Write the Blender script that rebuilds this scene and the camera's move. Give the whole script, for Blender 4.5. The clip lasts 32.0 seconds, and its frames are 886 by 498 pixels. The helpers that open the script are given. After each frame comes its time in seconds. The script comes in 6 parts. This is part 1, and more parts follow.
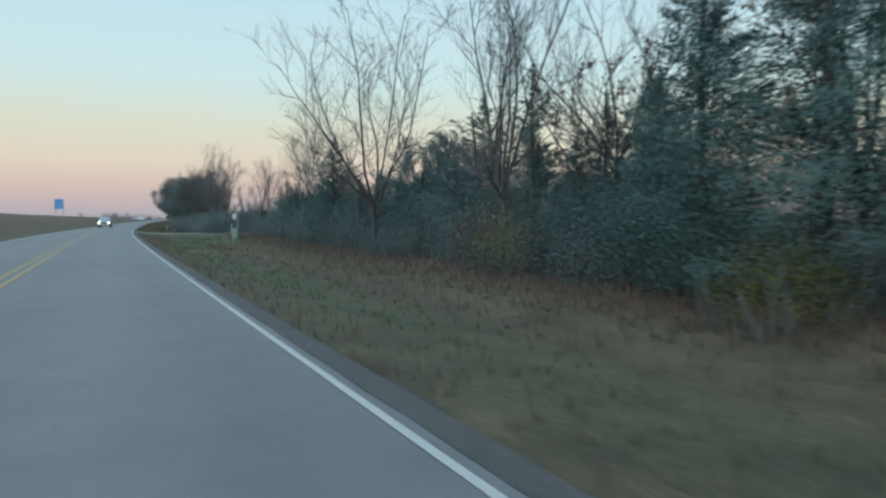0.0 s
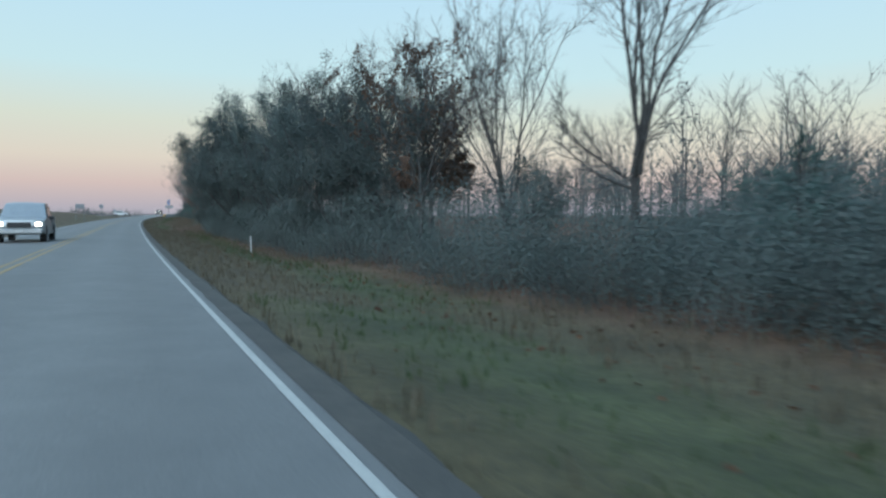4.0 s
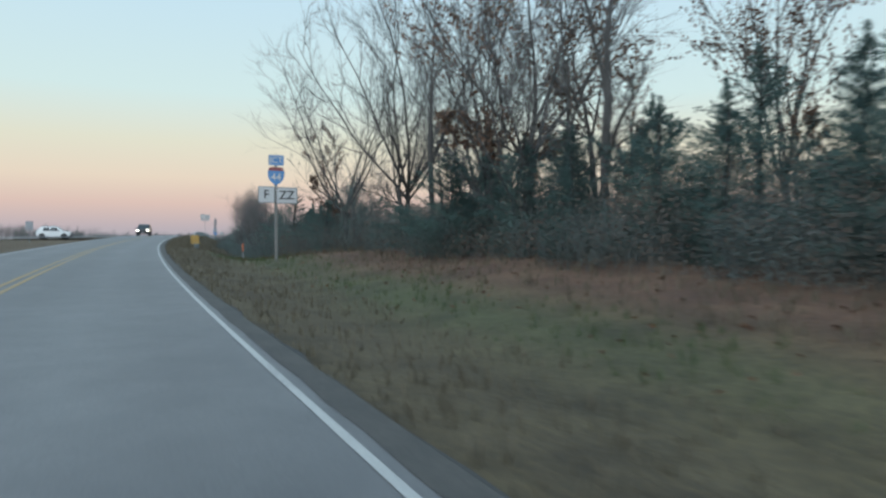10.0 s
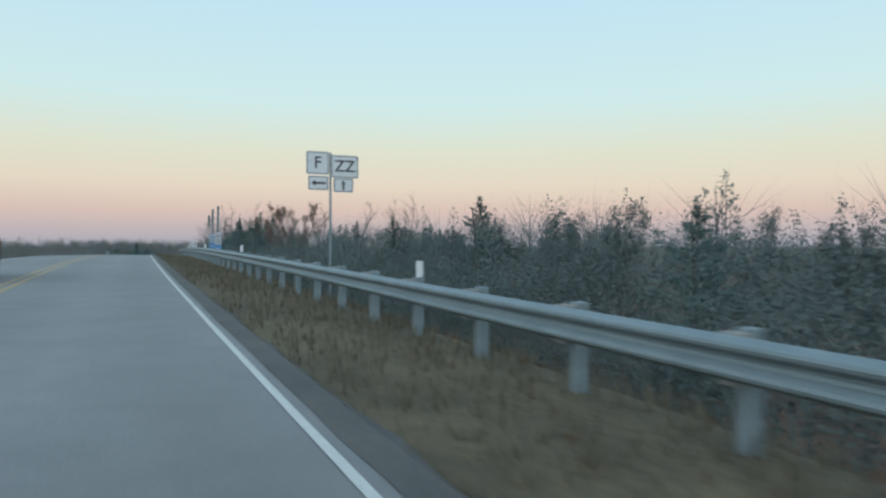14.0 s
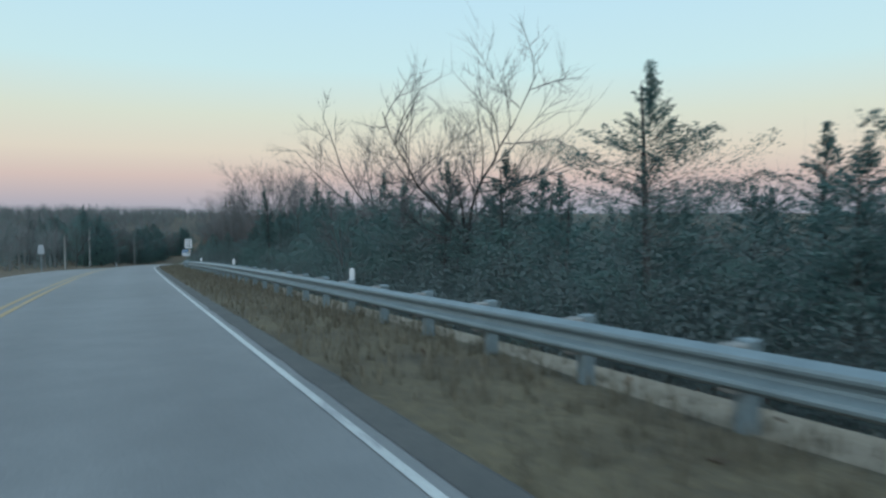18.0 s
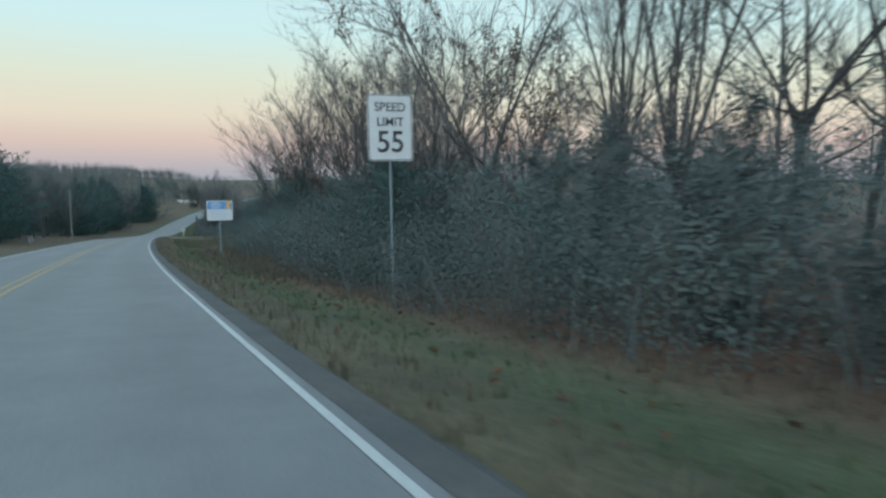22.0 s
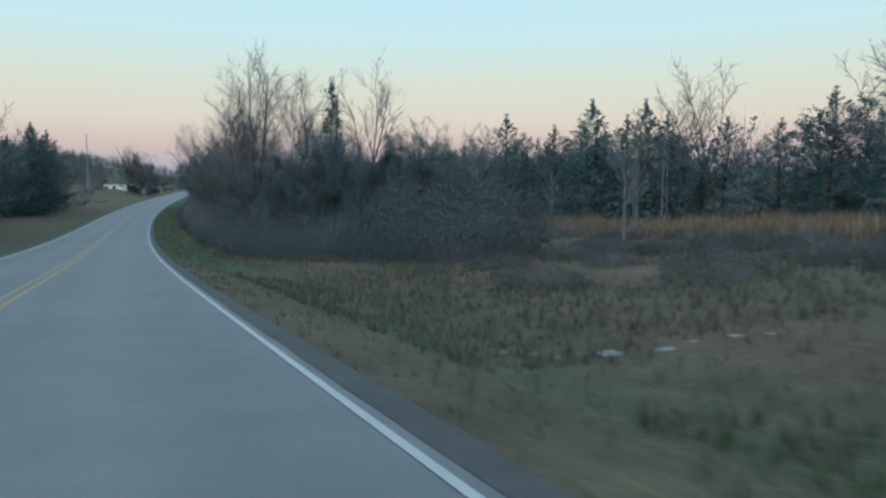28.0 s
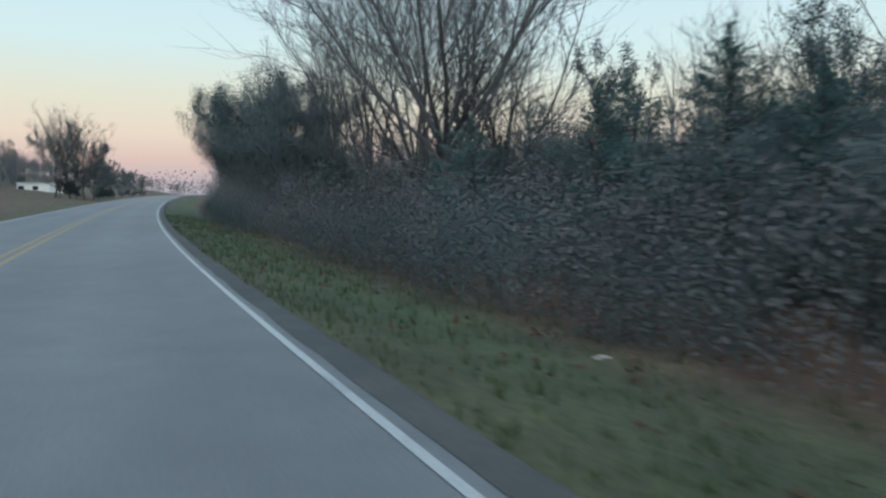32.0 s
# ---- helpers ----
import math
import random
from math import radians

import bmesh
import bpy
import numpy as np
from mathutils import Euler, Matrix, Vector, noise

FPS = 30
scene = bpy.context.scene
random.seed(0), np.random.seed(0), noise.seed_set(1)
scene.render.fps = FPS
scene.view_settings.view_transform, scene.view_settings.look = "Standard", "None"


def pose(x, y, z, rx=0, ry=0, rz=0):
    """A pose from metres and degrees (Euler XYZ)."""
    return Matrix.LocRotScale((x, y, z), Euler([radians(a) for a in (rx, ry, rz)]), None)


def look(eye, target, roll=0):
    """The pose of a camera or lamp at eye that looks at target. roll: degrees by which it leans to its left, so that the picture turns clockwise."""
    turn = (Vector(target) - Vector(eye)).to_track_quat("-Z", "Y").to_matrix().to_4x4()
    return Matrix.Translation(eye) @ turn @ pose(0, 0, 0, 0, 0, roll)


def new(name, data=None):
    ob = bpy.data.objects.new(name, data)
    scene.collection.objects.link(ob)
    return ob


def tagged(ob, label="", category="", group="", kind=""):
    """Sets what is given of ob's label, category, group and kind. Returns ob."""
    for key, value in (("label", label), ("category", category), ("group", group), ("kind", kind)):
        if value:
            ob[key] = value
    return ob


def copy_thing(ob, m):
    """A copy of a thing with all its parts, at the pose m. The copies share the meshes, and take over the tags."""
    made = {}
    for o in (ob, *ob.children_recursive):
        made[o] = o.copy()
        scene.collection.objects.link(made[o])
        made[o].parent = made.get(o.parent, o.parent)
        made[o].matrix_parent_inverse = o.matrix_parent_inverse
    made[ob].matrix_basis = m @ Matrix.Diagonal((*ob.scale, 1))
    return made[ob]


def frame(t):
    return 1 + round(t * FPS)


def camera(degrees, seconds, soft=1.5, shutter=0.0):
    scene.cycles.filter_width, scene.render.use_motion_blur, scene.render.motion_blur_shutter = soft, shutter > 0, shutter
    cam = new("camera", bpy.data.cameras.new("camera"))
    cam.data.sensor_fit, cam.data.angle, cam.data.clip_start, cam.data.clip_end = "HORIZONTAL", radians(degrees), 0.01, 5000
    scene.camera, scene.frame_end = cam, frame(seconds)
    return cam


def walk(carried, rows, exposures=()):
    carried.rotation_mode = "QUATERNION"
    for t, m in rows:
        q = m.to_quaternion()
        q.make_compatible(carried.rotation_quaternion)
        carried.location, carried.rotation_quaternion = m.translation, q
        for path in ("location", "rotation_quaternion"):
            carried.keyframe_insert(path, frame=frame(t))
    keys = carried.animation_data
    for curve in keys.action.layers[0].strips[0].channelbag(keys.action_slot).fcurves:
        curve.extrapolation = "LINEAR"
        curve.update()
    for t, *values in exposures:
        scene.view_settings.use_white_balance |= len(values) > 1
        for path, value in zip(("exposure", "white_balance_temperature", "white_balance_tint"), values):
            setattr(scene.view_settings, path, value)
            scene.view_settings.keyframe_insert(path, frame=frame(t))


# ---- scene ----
cam = camera(66.0, 32.0, soft=2.4, shutter=0.14)
WALK = (
    (0, 1.88, 25.00, 1.27, 87.85, 0.10, -26.24),
    (0.5, 2.00, 37.22, 1.31, 87.80, 0.06, -26.41),
    (1, 2.15, 49.45, 1.36, 87.76, 0.03, -26.57),
    (1.5, 2.32, 61.66, 1.43, 87.72, 0.00, -26.84),
    (2, 2.53, 73.88, 1.49, 87.69, -0.03, -27.04),
    (2.5, 2.78, 86.09, 1.54, 87.68, -0.05, -27.37),
    (3, 3.10, 98.30, 1.60, 87.67, -0.09, -27.64),
    (3.5, 3.47, 110.51, 1.65, 87.64, -0.09, -27.84),
    (4, 3.90, 122.72, 1.72, 87.63, -0.11, -28.08),
    (4.5, 4.40, 134.94, 1.78, 87.68, -0.07, -28.33),
    (5, 4.97, 147.15, 1.85, 87.76, -0.04, -28.66),
    (5.5, 5.60, 159.37, 1.91, 87.87, -0.03, -28.98),
    (6, 6.29, 171.58, 1.99, 88.01, -0.03, -29.32),
    (6.5, 7.04, 183.79, 2.08, 88.15, -0.04, -29.60),
    (7, 7.84, 196.01, 2.19, 88.30, -0.06, -29.84),
    (7.5, 8.69, 208.21, 2.32, 88.44, -0.06, -30.17),
    (8, 9.60, 220.41, 2.45, 88.57, -0.07, -30.45),
    (8.5, 10.56, 232.60, 2.58, 88.67, -0.06, -30.56),
    (9, 11.57, 244.78, 2.71, 88.80, -0.06, -30.63),
    (9.5, 12.65, 256.94, 2.85, 89.00, -0.02, -30.82),
    (10, 13.81, 269.09, 2.99, 89.22, 0.04, -31.17),
    (10.5, 15.07, 281.22, 3.14, 89.34, -0.03, -31.85),
    (11, 16.53, 293.31, 3.31, 89.45, -0.07, -32.84),
    (11.5, 18.22, 305.36, 3.50, 89.61, -0.05, -33.86),
    (12, 20.06, 317.39, 3.69, 89.72, -0.08, -34.77),
    (12.5, 21.99, 329.39, 3.88, 89.79, -0.04, -35.46),
    (13, 24.09, 341.37, 4.09, 89.81, -0.01, -36.23),
    (13.5, 26.41, 353.31, 4.32, 89.79, -0.02, -36.97),
    (14, 28.87, 365.25, 4.55, 89.73, -0.05, -37.50),
    (14.5, 31.45, 377.17, 4.76, 89.61, -0.08, -38.11),
    (15, 34.14, 389.07, 4.94, 89.44, -0.14, -38.70),
    (15.5, 36.93, 400.96, 5.05, 89.20, -0.23, -39.24),
    (16, 39.82, 412.83, 5.08, 88.90, -0.38, -39.63),
    (16.5, 42.76, 424.68, 5.02, 88.53, -0.21, -39.86),
    (17, 45.78, 436.51, 4.84, 88.12, -0.02, -40.10),
    (17.5, 48.85, 448.32, 4.53, 87.54, 0.03, -40.42),
    (18, 52.01, 460.11, 4.11, 86.91, 0.14, -40.85),
    (18.5, 55.29, 471.86, 3.59, 86.33, 0.10, -41.32),
    (19, 58.69, 483.56, 2.99, 85.92, 0.14, -41.88),
    (19.5, 62.20, 495.23, 2.33, 85.59, 0.20, -42.48),
    (20, 65.79, 506.87, 1.61, 85.19, 0.22, -42.96),
    (20.5, 69.47, 518.47, 0.83, 84.92, 0.28, -43.43),
    (21, 73.24, 530.06, -0.01, 84.81, 0.54, -43.71),
    (21.5, 77.09, 541.60, -0.87, 84.46, 0.24, -44.19),
    (22, 81.00, 553.13, -1.75, 84.14, 0.02, -44.50),
    (22.5, 84.95, 564.65, -2.60, 84.00, -0.04, -44.64),
    (23, 88.96, 576.12, -3.43, 83.94, -0.00, -45.27),
    (23.5, 93.07, 587.54, -4.25, 83.86, 0.05, -45.89),
    (24, 97.30, 598.93, -5.05, 83.78, 0.11, -46.34),
    (24.5, 101.64, 610.28, -5.86, 83.72, 0.06, -46.79),
    (25, 106.09, 621.59, -6.65, 83.69, 0.03, -47.15),
    (25.5, 110.63, 632.86, -7.45, 83.69, 0.01, -47.52),
    (26, 115.26, 644.08, -8.26, 83.71, -0.02, -48.09),
    (26.5, 120.01, 655.26, -9.12, 83.77, -0.04, -48.73),
    (27, 124.88, 666.39, -10.00, 83.86, -0.08, -49.35),
    (27.5, 129.85, 677.47, -10.90, 83.99, -0.02, -50.00),
    (28, 134.92, 688.52, -11.79, 84.23, 0.04, -50.50),
    (28.5, 140.08, 699.52, -12.67, 84.51, 0.07, -50.98),
    (29, 145.29, 710.50, -13.50, 84.72, 0.11, -51.42),
    (29.5, 150.53, 721.47, -14.23, 84.70, 0.10, -51.68),
    (30, 155.84, 732.40, -14.85, 84.59, 0.11, -52.00),
    (30.5, 161.27, 743.27, -15.32, 84.48, 0.08, -52.57),
    (31, 166.83, 754.07, -15.65, 84.54, 0.07, -53.22),
    (31.5, 172.52, 764.81, -15.86, 84.95, 0.14, -53.81),
    (32, 178.32, 775.48, -15.99, 85.52, 0.24, -54.58),
)

EXPOSURES = ((0, -0.05, 6150, 8), (3, -0.05, 5850, 6), (4.5, -0.05, 5900, 9), (6.5, 0.0, 6800, 13), (8.5, 0.0, 6450, 13), (11, 0.0, 6350, 10), (16, -0.03, 6050, 7), (18, -0.05, 5900, 6), (20, 0.0, 6000, 8), (22, 0.05, 6100, 5), (23.5, 0.03, 6250, 8), (25, 0.0, 6250, 7), (27.5, -0.03, 5950, 6), (29, -0.03, 5600, 4), (30, 0.0, 5750, 9), (32, 0.05, 6250, 12))
walk(cam, [(t, pose(x, y, z, rx, ry, rz)) for t, x, y, z, rx, ry, rz in WALK], EXPOSURES)

# ---- dusk sky after sunset: pale blue above, a cream and pink band, a grey-violet foot ----
SUN_AZ = radians(124)      # the afterglow stands behind the drive, seen as an angle from the +y axis to the left
world = bpy.data.worlds.new("dusk")
scene.world = world
world.use_nodes = True
wn, wl = world.node_tree.nodes, world.node_tree.links
wn.clear()
w_out = wn.new("ShaderNodeOutputWorld")
w_bg = wn.new("ShaderNodeBackground")
w_tc = wn.new("ShaderNodeTexCoord")
w_sep = wn.new("ShaderNodeSeparateXYZ")
w_ramp = wn.new("ShaderNodeValToRGB")
w_sky = wn.new("ShaderNodeTexSky")
w_sky.sky_type, w_sky.sun_disc = "NISHITA", False
w_sky.sun_elevation, w_sky.sun_rotation = radians(1.0), -SUN_AZ
w_add = wn.new("ShaderNodeMix")
w_add.data_type, w_add.blend_type = "RGBA", "ADD"
w_add.inputs["Factor"].default_value = 0.02
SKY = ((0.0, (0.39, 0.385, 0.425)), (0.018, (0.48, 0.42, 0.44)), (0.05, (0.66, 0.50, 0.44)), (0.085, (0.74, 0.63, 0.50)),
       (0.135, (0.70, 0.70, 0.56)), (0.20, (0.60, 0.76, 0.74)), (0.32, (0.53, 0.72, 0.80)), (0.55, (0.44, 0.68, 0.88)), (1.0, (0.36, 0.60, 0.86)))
els = w_ramp.color_ramp.elements
while len(els) < len(SKY):
    els.new(0.5)
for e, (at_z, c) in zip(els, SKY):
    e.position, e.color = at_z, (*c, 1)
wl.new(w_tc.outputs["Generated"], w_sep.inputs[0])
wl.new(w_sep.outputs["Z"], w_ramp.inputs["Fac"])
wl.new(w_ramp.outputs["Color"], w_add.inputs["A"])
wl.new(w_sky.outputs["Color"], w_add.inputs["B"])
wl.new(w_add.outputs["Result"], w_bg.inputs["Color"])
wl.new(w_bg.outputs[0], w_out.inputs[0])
w_bg.inputs["Strength"].default_value = 1.05
glow = bpy.data.lights.new("afterglow", "SUN")
glow.energy, glow.angle, glow.color = 4.8, radians(115), (0.83, 0.94, 1.0)
new("afterglow", glow).matrix_world = look((0, 0, 0), (math.sin(SUN_AZ), -math.cos(SUN_AZ), -0.28))


# ---- materials ----
def material(name, rough=0.8, metal=0.0):
    m = bpy.data.materials.new(name)
    m.use_nodes = True
    b = m.node_tree.nodes["Principled BSDF"]
    b.inputs["Roughness"].default_value, b.inputs["Metallic"].default_value = rough, metal
    return m, m.node_tree.nodes, m.node_tree.links, b


def noise_node(n, l, scale, detail=4.0, coords="Object", rough=0.6):
    tc = n.new("ShaderNodeTexCoord")
    t = n.new("ShaderNodeTexNoise")
    t.inputs["Scale"].default_value, t.inputs["Detail"].default_value, t.inputs["Roughness"].default_value = scale, detail, rough
    l.new(tc.outputs[coords], t.inputs["Vector"])
    return t.outputs["Fac"]


def ramp(n, l, fac, stops):
    r = n.new("ShaderNodeValToRGB")
    e = r.color_ramp.elements
    while len(e) < len(stops):
        e.new(0.5)
    for q, (p, c) in zip(e, stops):
        q.position, q.color = p, (*c, 1)
    l.new(fac, r.inputs["Fac"])
    return r.outputs["Color"]


def mix(n, l, fac, a, b, kind="MIX"):
    x = n.new("ShaderNodeMix")
    x.data_type, x.blend_type = "RGBA", kind
    for key, v in (("Factor", fac), ("A", a), ("B", b)):
        if isinstance(v, (int, float)):
            x.inputs[key].default_value = v
        elif isinstance(v, tuple):
            x.inputs[key].default_value = (*v, 1)
        else:
            l.new(v, x.inputs[key])
    return x.outputs["Result"]


def bump(n, l, b, height, strength, dist=0.02):
    u = n.new("ShaderNodeBump")
    u.inputs["Strength"].default_value, u.inputs["Distance"].default_value = strength, dist
    l.new(height, u.inputs["Height"])
    l.new(u.outputs[0], b.inputs["Normal"])


def rough_paint(name, c1, c2, scale=6.0, rough=0.7, metal=0.0, bumps=0.2, per_object=0.0):
    """A surface of two tones at two scales, with fine relief."""
    m, n, l, b = material(name, rough, metal)
    f = noise_node(n, l, scale)
    g = noise_node(n, l, scale * 9, 3.0)
    col = mix(n, l, g, ramp(n, l, f, ((0.3, c1), (0.7, c2))), tuple(v * 0.7 for v in c1))
    if per_object:
        o = n.new("ShaderNodeObjectInfo")
        hs = n.new("ShaderNodeHueSaturation")
        mr = n.new("ShaderNodeMapRange")
        mr.inputs["To Min"].default_value, mr.inputs["To Max"].default_value = 1 - per_object, 1 + per_object
        l.new(o.outputs["Random"], mr.inputs["Value"])
        l.new(mr.outputs[0], hs.inputs["Value"])
        l.new(col, hs.inputs["Color"])
        col = hs.outputs[0]
    l.new(col, b.inputs["Base Color"])
    bump(n, l, b, g, bumps)
    return m


def leafy(name, c1, c2, c3):
    """Leaves: every leaf or clump its own tone."""
    m, n, l, b = material(name, 0.75)
    g = n.new("ShaderNodeNewGeometry")
    o = n.new("ShaderNodeObjectInfo")
    col = ramp(n, l, g.outputs["Random Per Island"], ((0.0, c1), (0.55, c2), (1.0, c3)))
    hs = n.new("ShaderNodeHueSaturation")
    mr = n.new("ShaderNodeMapRange")
    mr.inputs["To Min"].default_value, mr.inputs["To Max"].default_value = 0.75, 1.25
    l.new(o.outputs["Random"], mr.inputs["Value"])
    l.new(mr.outputs[0], hs.inputs["Value"])
    l.new(col, hs.inputs["Color"])
    l.new(hs.outputs[0], b.inputs["Base Color"])
    through_leaf = n.new("ShaderNodeBsdfTranslucent")
    l.new(hs.outputs[0], through_leaf.inputs["Color"])
    both = n.new("ShaderNodeMixShader")
    both.inputs[0].default_value = 0.46
    l.new(b.outputs[0], both.inputs[1])
    l.new(through_leaf.outputs[0], both.inputs[2])
    l.new(both.outputs[0], n["Material Output"].inputs["Surface"])
    return m


def ground_material():
    m, n, l, b = material("verge_and_field", 0.95)
    lit = n.new("ShaderNodeAttribute")
    lit.attribute_name = "litter"
    broad, mid, fine = noise_node(n, l, 0.06, 3), noise_node(n, l, 0.7, 5), noise_node(n, l, 9.0, 5)
    straw = ramp(n, l, mid, ((0.25, (0.038, 0.028, 0.014)), (0.5, (0.073, 0.055, 0.028)), (0.75, (0.107, 0.083, 0.044))))
    green = ramp(n, l, mid, ((0.3, (0.021, 0.038, 0.011)), (0.7, (0.044, 0.072, 0.022))))
    leaf = ramp(n, l, mid, ((0.3, (0.062, 0.030, 0.018)), (0.55, (0.104, 0.053, 0.030)), (0.8, (0.148, 0.086, 0.050))))
    # green strips where the verge is mown
    gs = n.new("ShaderNodeAttribute")
    gs.attribute_name = "green"
    patch = ramp(n, l, broad, ((0.36, (0.35, 0.35, 0.35)), (0.6, (1, 1, 1))))
    grass = mix(n, l, mix(n, l, 1.0, gs.outputs["Color"], patch, "MULTIPLY"), straw, green)
    col = mix(n, l, lit.outputs["Fac"], grass, leaf)
    col = mix(n, l, 0.55, col, ramp(n, l, fine, ((0.3, (0.35, 0.35, 0.35)), (0.7, (1.5, 1.5, 1.4)))), "MULTIPLY")
    l.new(col, b.inputs["Base Color"])
    bump(n, l, b, fine, 0.9, 0.08)
    return m


def asphalt_material():
    m, n, l, b = material("worn_asphalt", 0.6)
    lat = n.new("ShaderNodeAttribute")
    lat.attribute_name = "lat"
    broad, mid, fine = noise_node(n, l, 0.12, 3), noise_node(n, l, 1.6, 5), noise_node(n, l, 60.0, 3)
    col = ramp(n, l, mid, ((0.3, (0.108, 0.109, 0.107)), (0.7, (0.136, 0.136, 0.132))))
    tracks = ramp(n, l, lat.outputs["Fac"], ((0.0, (1, 1, 1)), (0.25, (0.88, 0.88, 0.88)), (0.5, (1.08, 1.08, 1.08)), (0.75, (0.88, 0.88, 0.88)), (1.0, (1, 1, 1))))
    col = mix(n, l, 0.8, col, tracks, "MULTIPLY")
    col = mix(n, l, 0.5, col, ramp(n, l, broad, ((0.35, (0.75, 0.75, 0.76)), (0.65, (1.1, 1.1, 1.1)))), "MULTIPLY")
    col = mix(n, l, 0.5, col, ramp(n, l, fine, ((0.35, (0.6, 0.6, 0.6)), (0.65, (1.3, 1.3, 1.3)))), "MULTIPLY")
    l.new(col, b.inputs["Base Color"])
    bump(n, l, b, fine, 0.4, 0.006)
    return m


def line_paint(name, c1, c2):
    m, n, l, b = material(name, 0.6)
    f, g = noise_node(n, l, 25.0, 5), noise_node(n, l, 0.5, 3)
    col = ramp(n, l, f, ((0.3, c1), (0.55, c2)))
    col = mix(n, l, ramp(n, l, mix(n, l, 0.5, f, g), ((0.56, (0, 0, 0)), (0.66, (1, 1, 1)))), col, (0.17, 0.17, 0.17))
    l.new(col, b.inputs["Base Color"])
    return m


M_GROUND, M_ASPHALT = ground_material(), asphalt_material()
M_WHITE_LINE = line_paint("white_road_paint", (0.27, 0.275, 0.26), (0.37, 0.37, 0.345))
M_YELLOW_LINE = line_paint("yellow_road_paint", (0.20, 0.135, 0.050), (0.28, 0.19, 0.075))
M_EDGE = rough_paint("gritty_road_edge", (0.050, 0.050, 0.046), (0.096, 0.090, 0.078), 1.7, 0.95, bumps=0.6)
M_GRAVEL = rough_paint("pale_gravel", (0.145, 0.125, 0.098), (0.215, 0.19, 0.155), 3.0, 0.95, bumps=0.9)
M_BARK = rough_paint("grey_bark", (0.048, 0.046, 0.044), (0.086, 0.082, 0.077), 5.0, 0.9, bumps=0.7, per_object=0.25)
M_DARKBARK = rough_paint("dark_cedar_bark", (0.030, 0.028, 0.026), (0.055, 0.050, 0.046), 5.0, 0.9, bumps=0.5, per_object=0.2)
M_TWIG = rough_paint("twigs", (0.090, 0.090, 0.088), (0.130, 0.127, 0.122), 3.0, 0.9, bumps=0.0, per_object=0.2)
M_CEDAR = leafy("cedar_foliage", (0.070, 0.124, 0.112), (0.082, 0.140, 0.126), (0.098, 0.154, 0.136))
M_BRAMBLE = leafy("bramble_leaves", (0.100, 0.095, 0.092), (0.131, 0.122, 0.117), (0.169, 0.152, 0.140))
M_UNDER = leafy("dry_undergrowth", (0.070, 0.060, 0.050), (0.096, 0.078, 0.062), (0.128, 0.098, 0.074))
M_OAKLEAF = leafy("dry_oak_leaves", (0.085, 0.050, 0.036), (0.135, 0.080, 0.054), (0.185, 0.118, 0.078))
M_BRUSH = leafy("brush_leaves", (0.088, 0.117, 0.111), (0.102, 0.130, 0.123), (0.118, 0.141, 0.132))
M_STRAW = leafy("dry_grass_blades", (0.082, 0.069, 0.046), (0.127, 0.107, 0.072), (0.176, 0.148, 0.102))
M_GREENGRASS = leafy("green_grass_blades", (0.038, 0.062, 0.022), (0.062, 0.092, 0.033), (0.100, 0.106, 0.052))
M_TALL = leafy("tall_russet_grass", (0.116, 0.076, 0.049), (0.170, 0.116, 0.076), (0.224, 0.162, 0.112))
M_WEED = leafy("brown_dead_weeds", (0.072, 0.062, 0.046), (0.100, 0.086, 0.064), (0.140, 0.118, 0.088))
M_GOLD = leafy("yellow_autumn_leaves", (0.075, 0.085, 0.022), (0.12, 0.12, 0.032), (0.17, 0.15, 0.045))
M_LITTER = leafy("fallen_leaves", (0.064, 0.032, 0.019), (0.106, 0.056, 0.031), (0.153, 0.089, 0.051))
M_ZINC = rough_paint("galvanised_steel", (0.13, 0.165, 0.175), (0.19, 0.23, 0.24), 2.5, 0.55, 0.25, 0.1)
M_POSTWOOD = rough_paint("weathered_post_wood", (0.15, 0.15, 0.14), (0.23, 0.225, 0.21), 4.0, 0.9, bumps=0.5)
M_WHITE = rough_paint("white_sheeting", (0.44, 0.45, 0.45), (0.52, 0.52, 0.52), 3.0, 0.5, bumps=0.02)
M_BLACK = rough_paint("black_lettering", (0.018, 0.018, 0.02), (0.03, 0.03, 0.032), 5.0, 0.5, bumps=0.02)
M_BLUE = rough_paint("blue_sheeting", (0.075, 0.21, 0.43), (0.10, 0.25, 0.48), 4.0, 0.45, bumps=0.02)
M_PALE_PRINT = rough_paint("faded_blue_print", (0.30, 0.38, 0.47), (0.38, 0.45, 0.53), 4.0, 0.5, bumps=0.02)
M_FADED = rough_paint("faded_plate", (0.36, 0.36, 0.38), (0.43, 0.43, 0.45), 4.0, 0.5, bumps=0.02)
M_BRUSHWOOD = rough_paint("thicket_stems", (0.058, 0.068, 0.066), (0.090, 0.100, 0.095), 3.0, 0.9, bumps=0.0, per_object=0.2)
M_RED = rough_paint("red_sheeting", (0.22, 0.05, 0.045), (0.28, 0.065, 0.055), 4.0, 0.45, bumps=0.02)
M_REDCAP = rough_paint("faded_red_plastic", (0.38, 0.075, 0.065), (0.46, 0.10, 0.085), 4.0, 0.5, bumps=0.02)
M_ORANGE = rough_paint("orange_plastic", (0.46, 0.11, 0.04), (0.56, 0.15, 0.05), 4.0, 0.5, bumps=0.02)
M_YELLOW = rough_paint("yellow_sheeting", (0.58, 0.33, 0.05), (0.66, 0.39, 0.07), 4.0, 0.45, bumps=0.02)
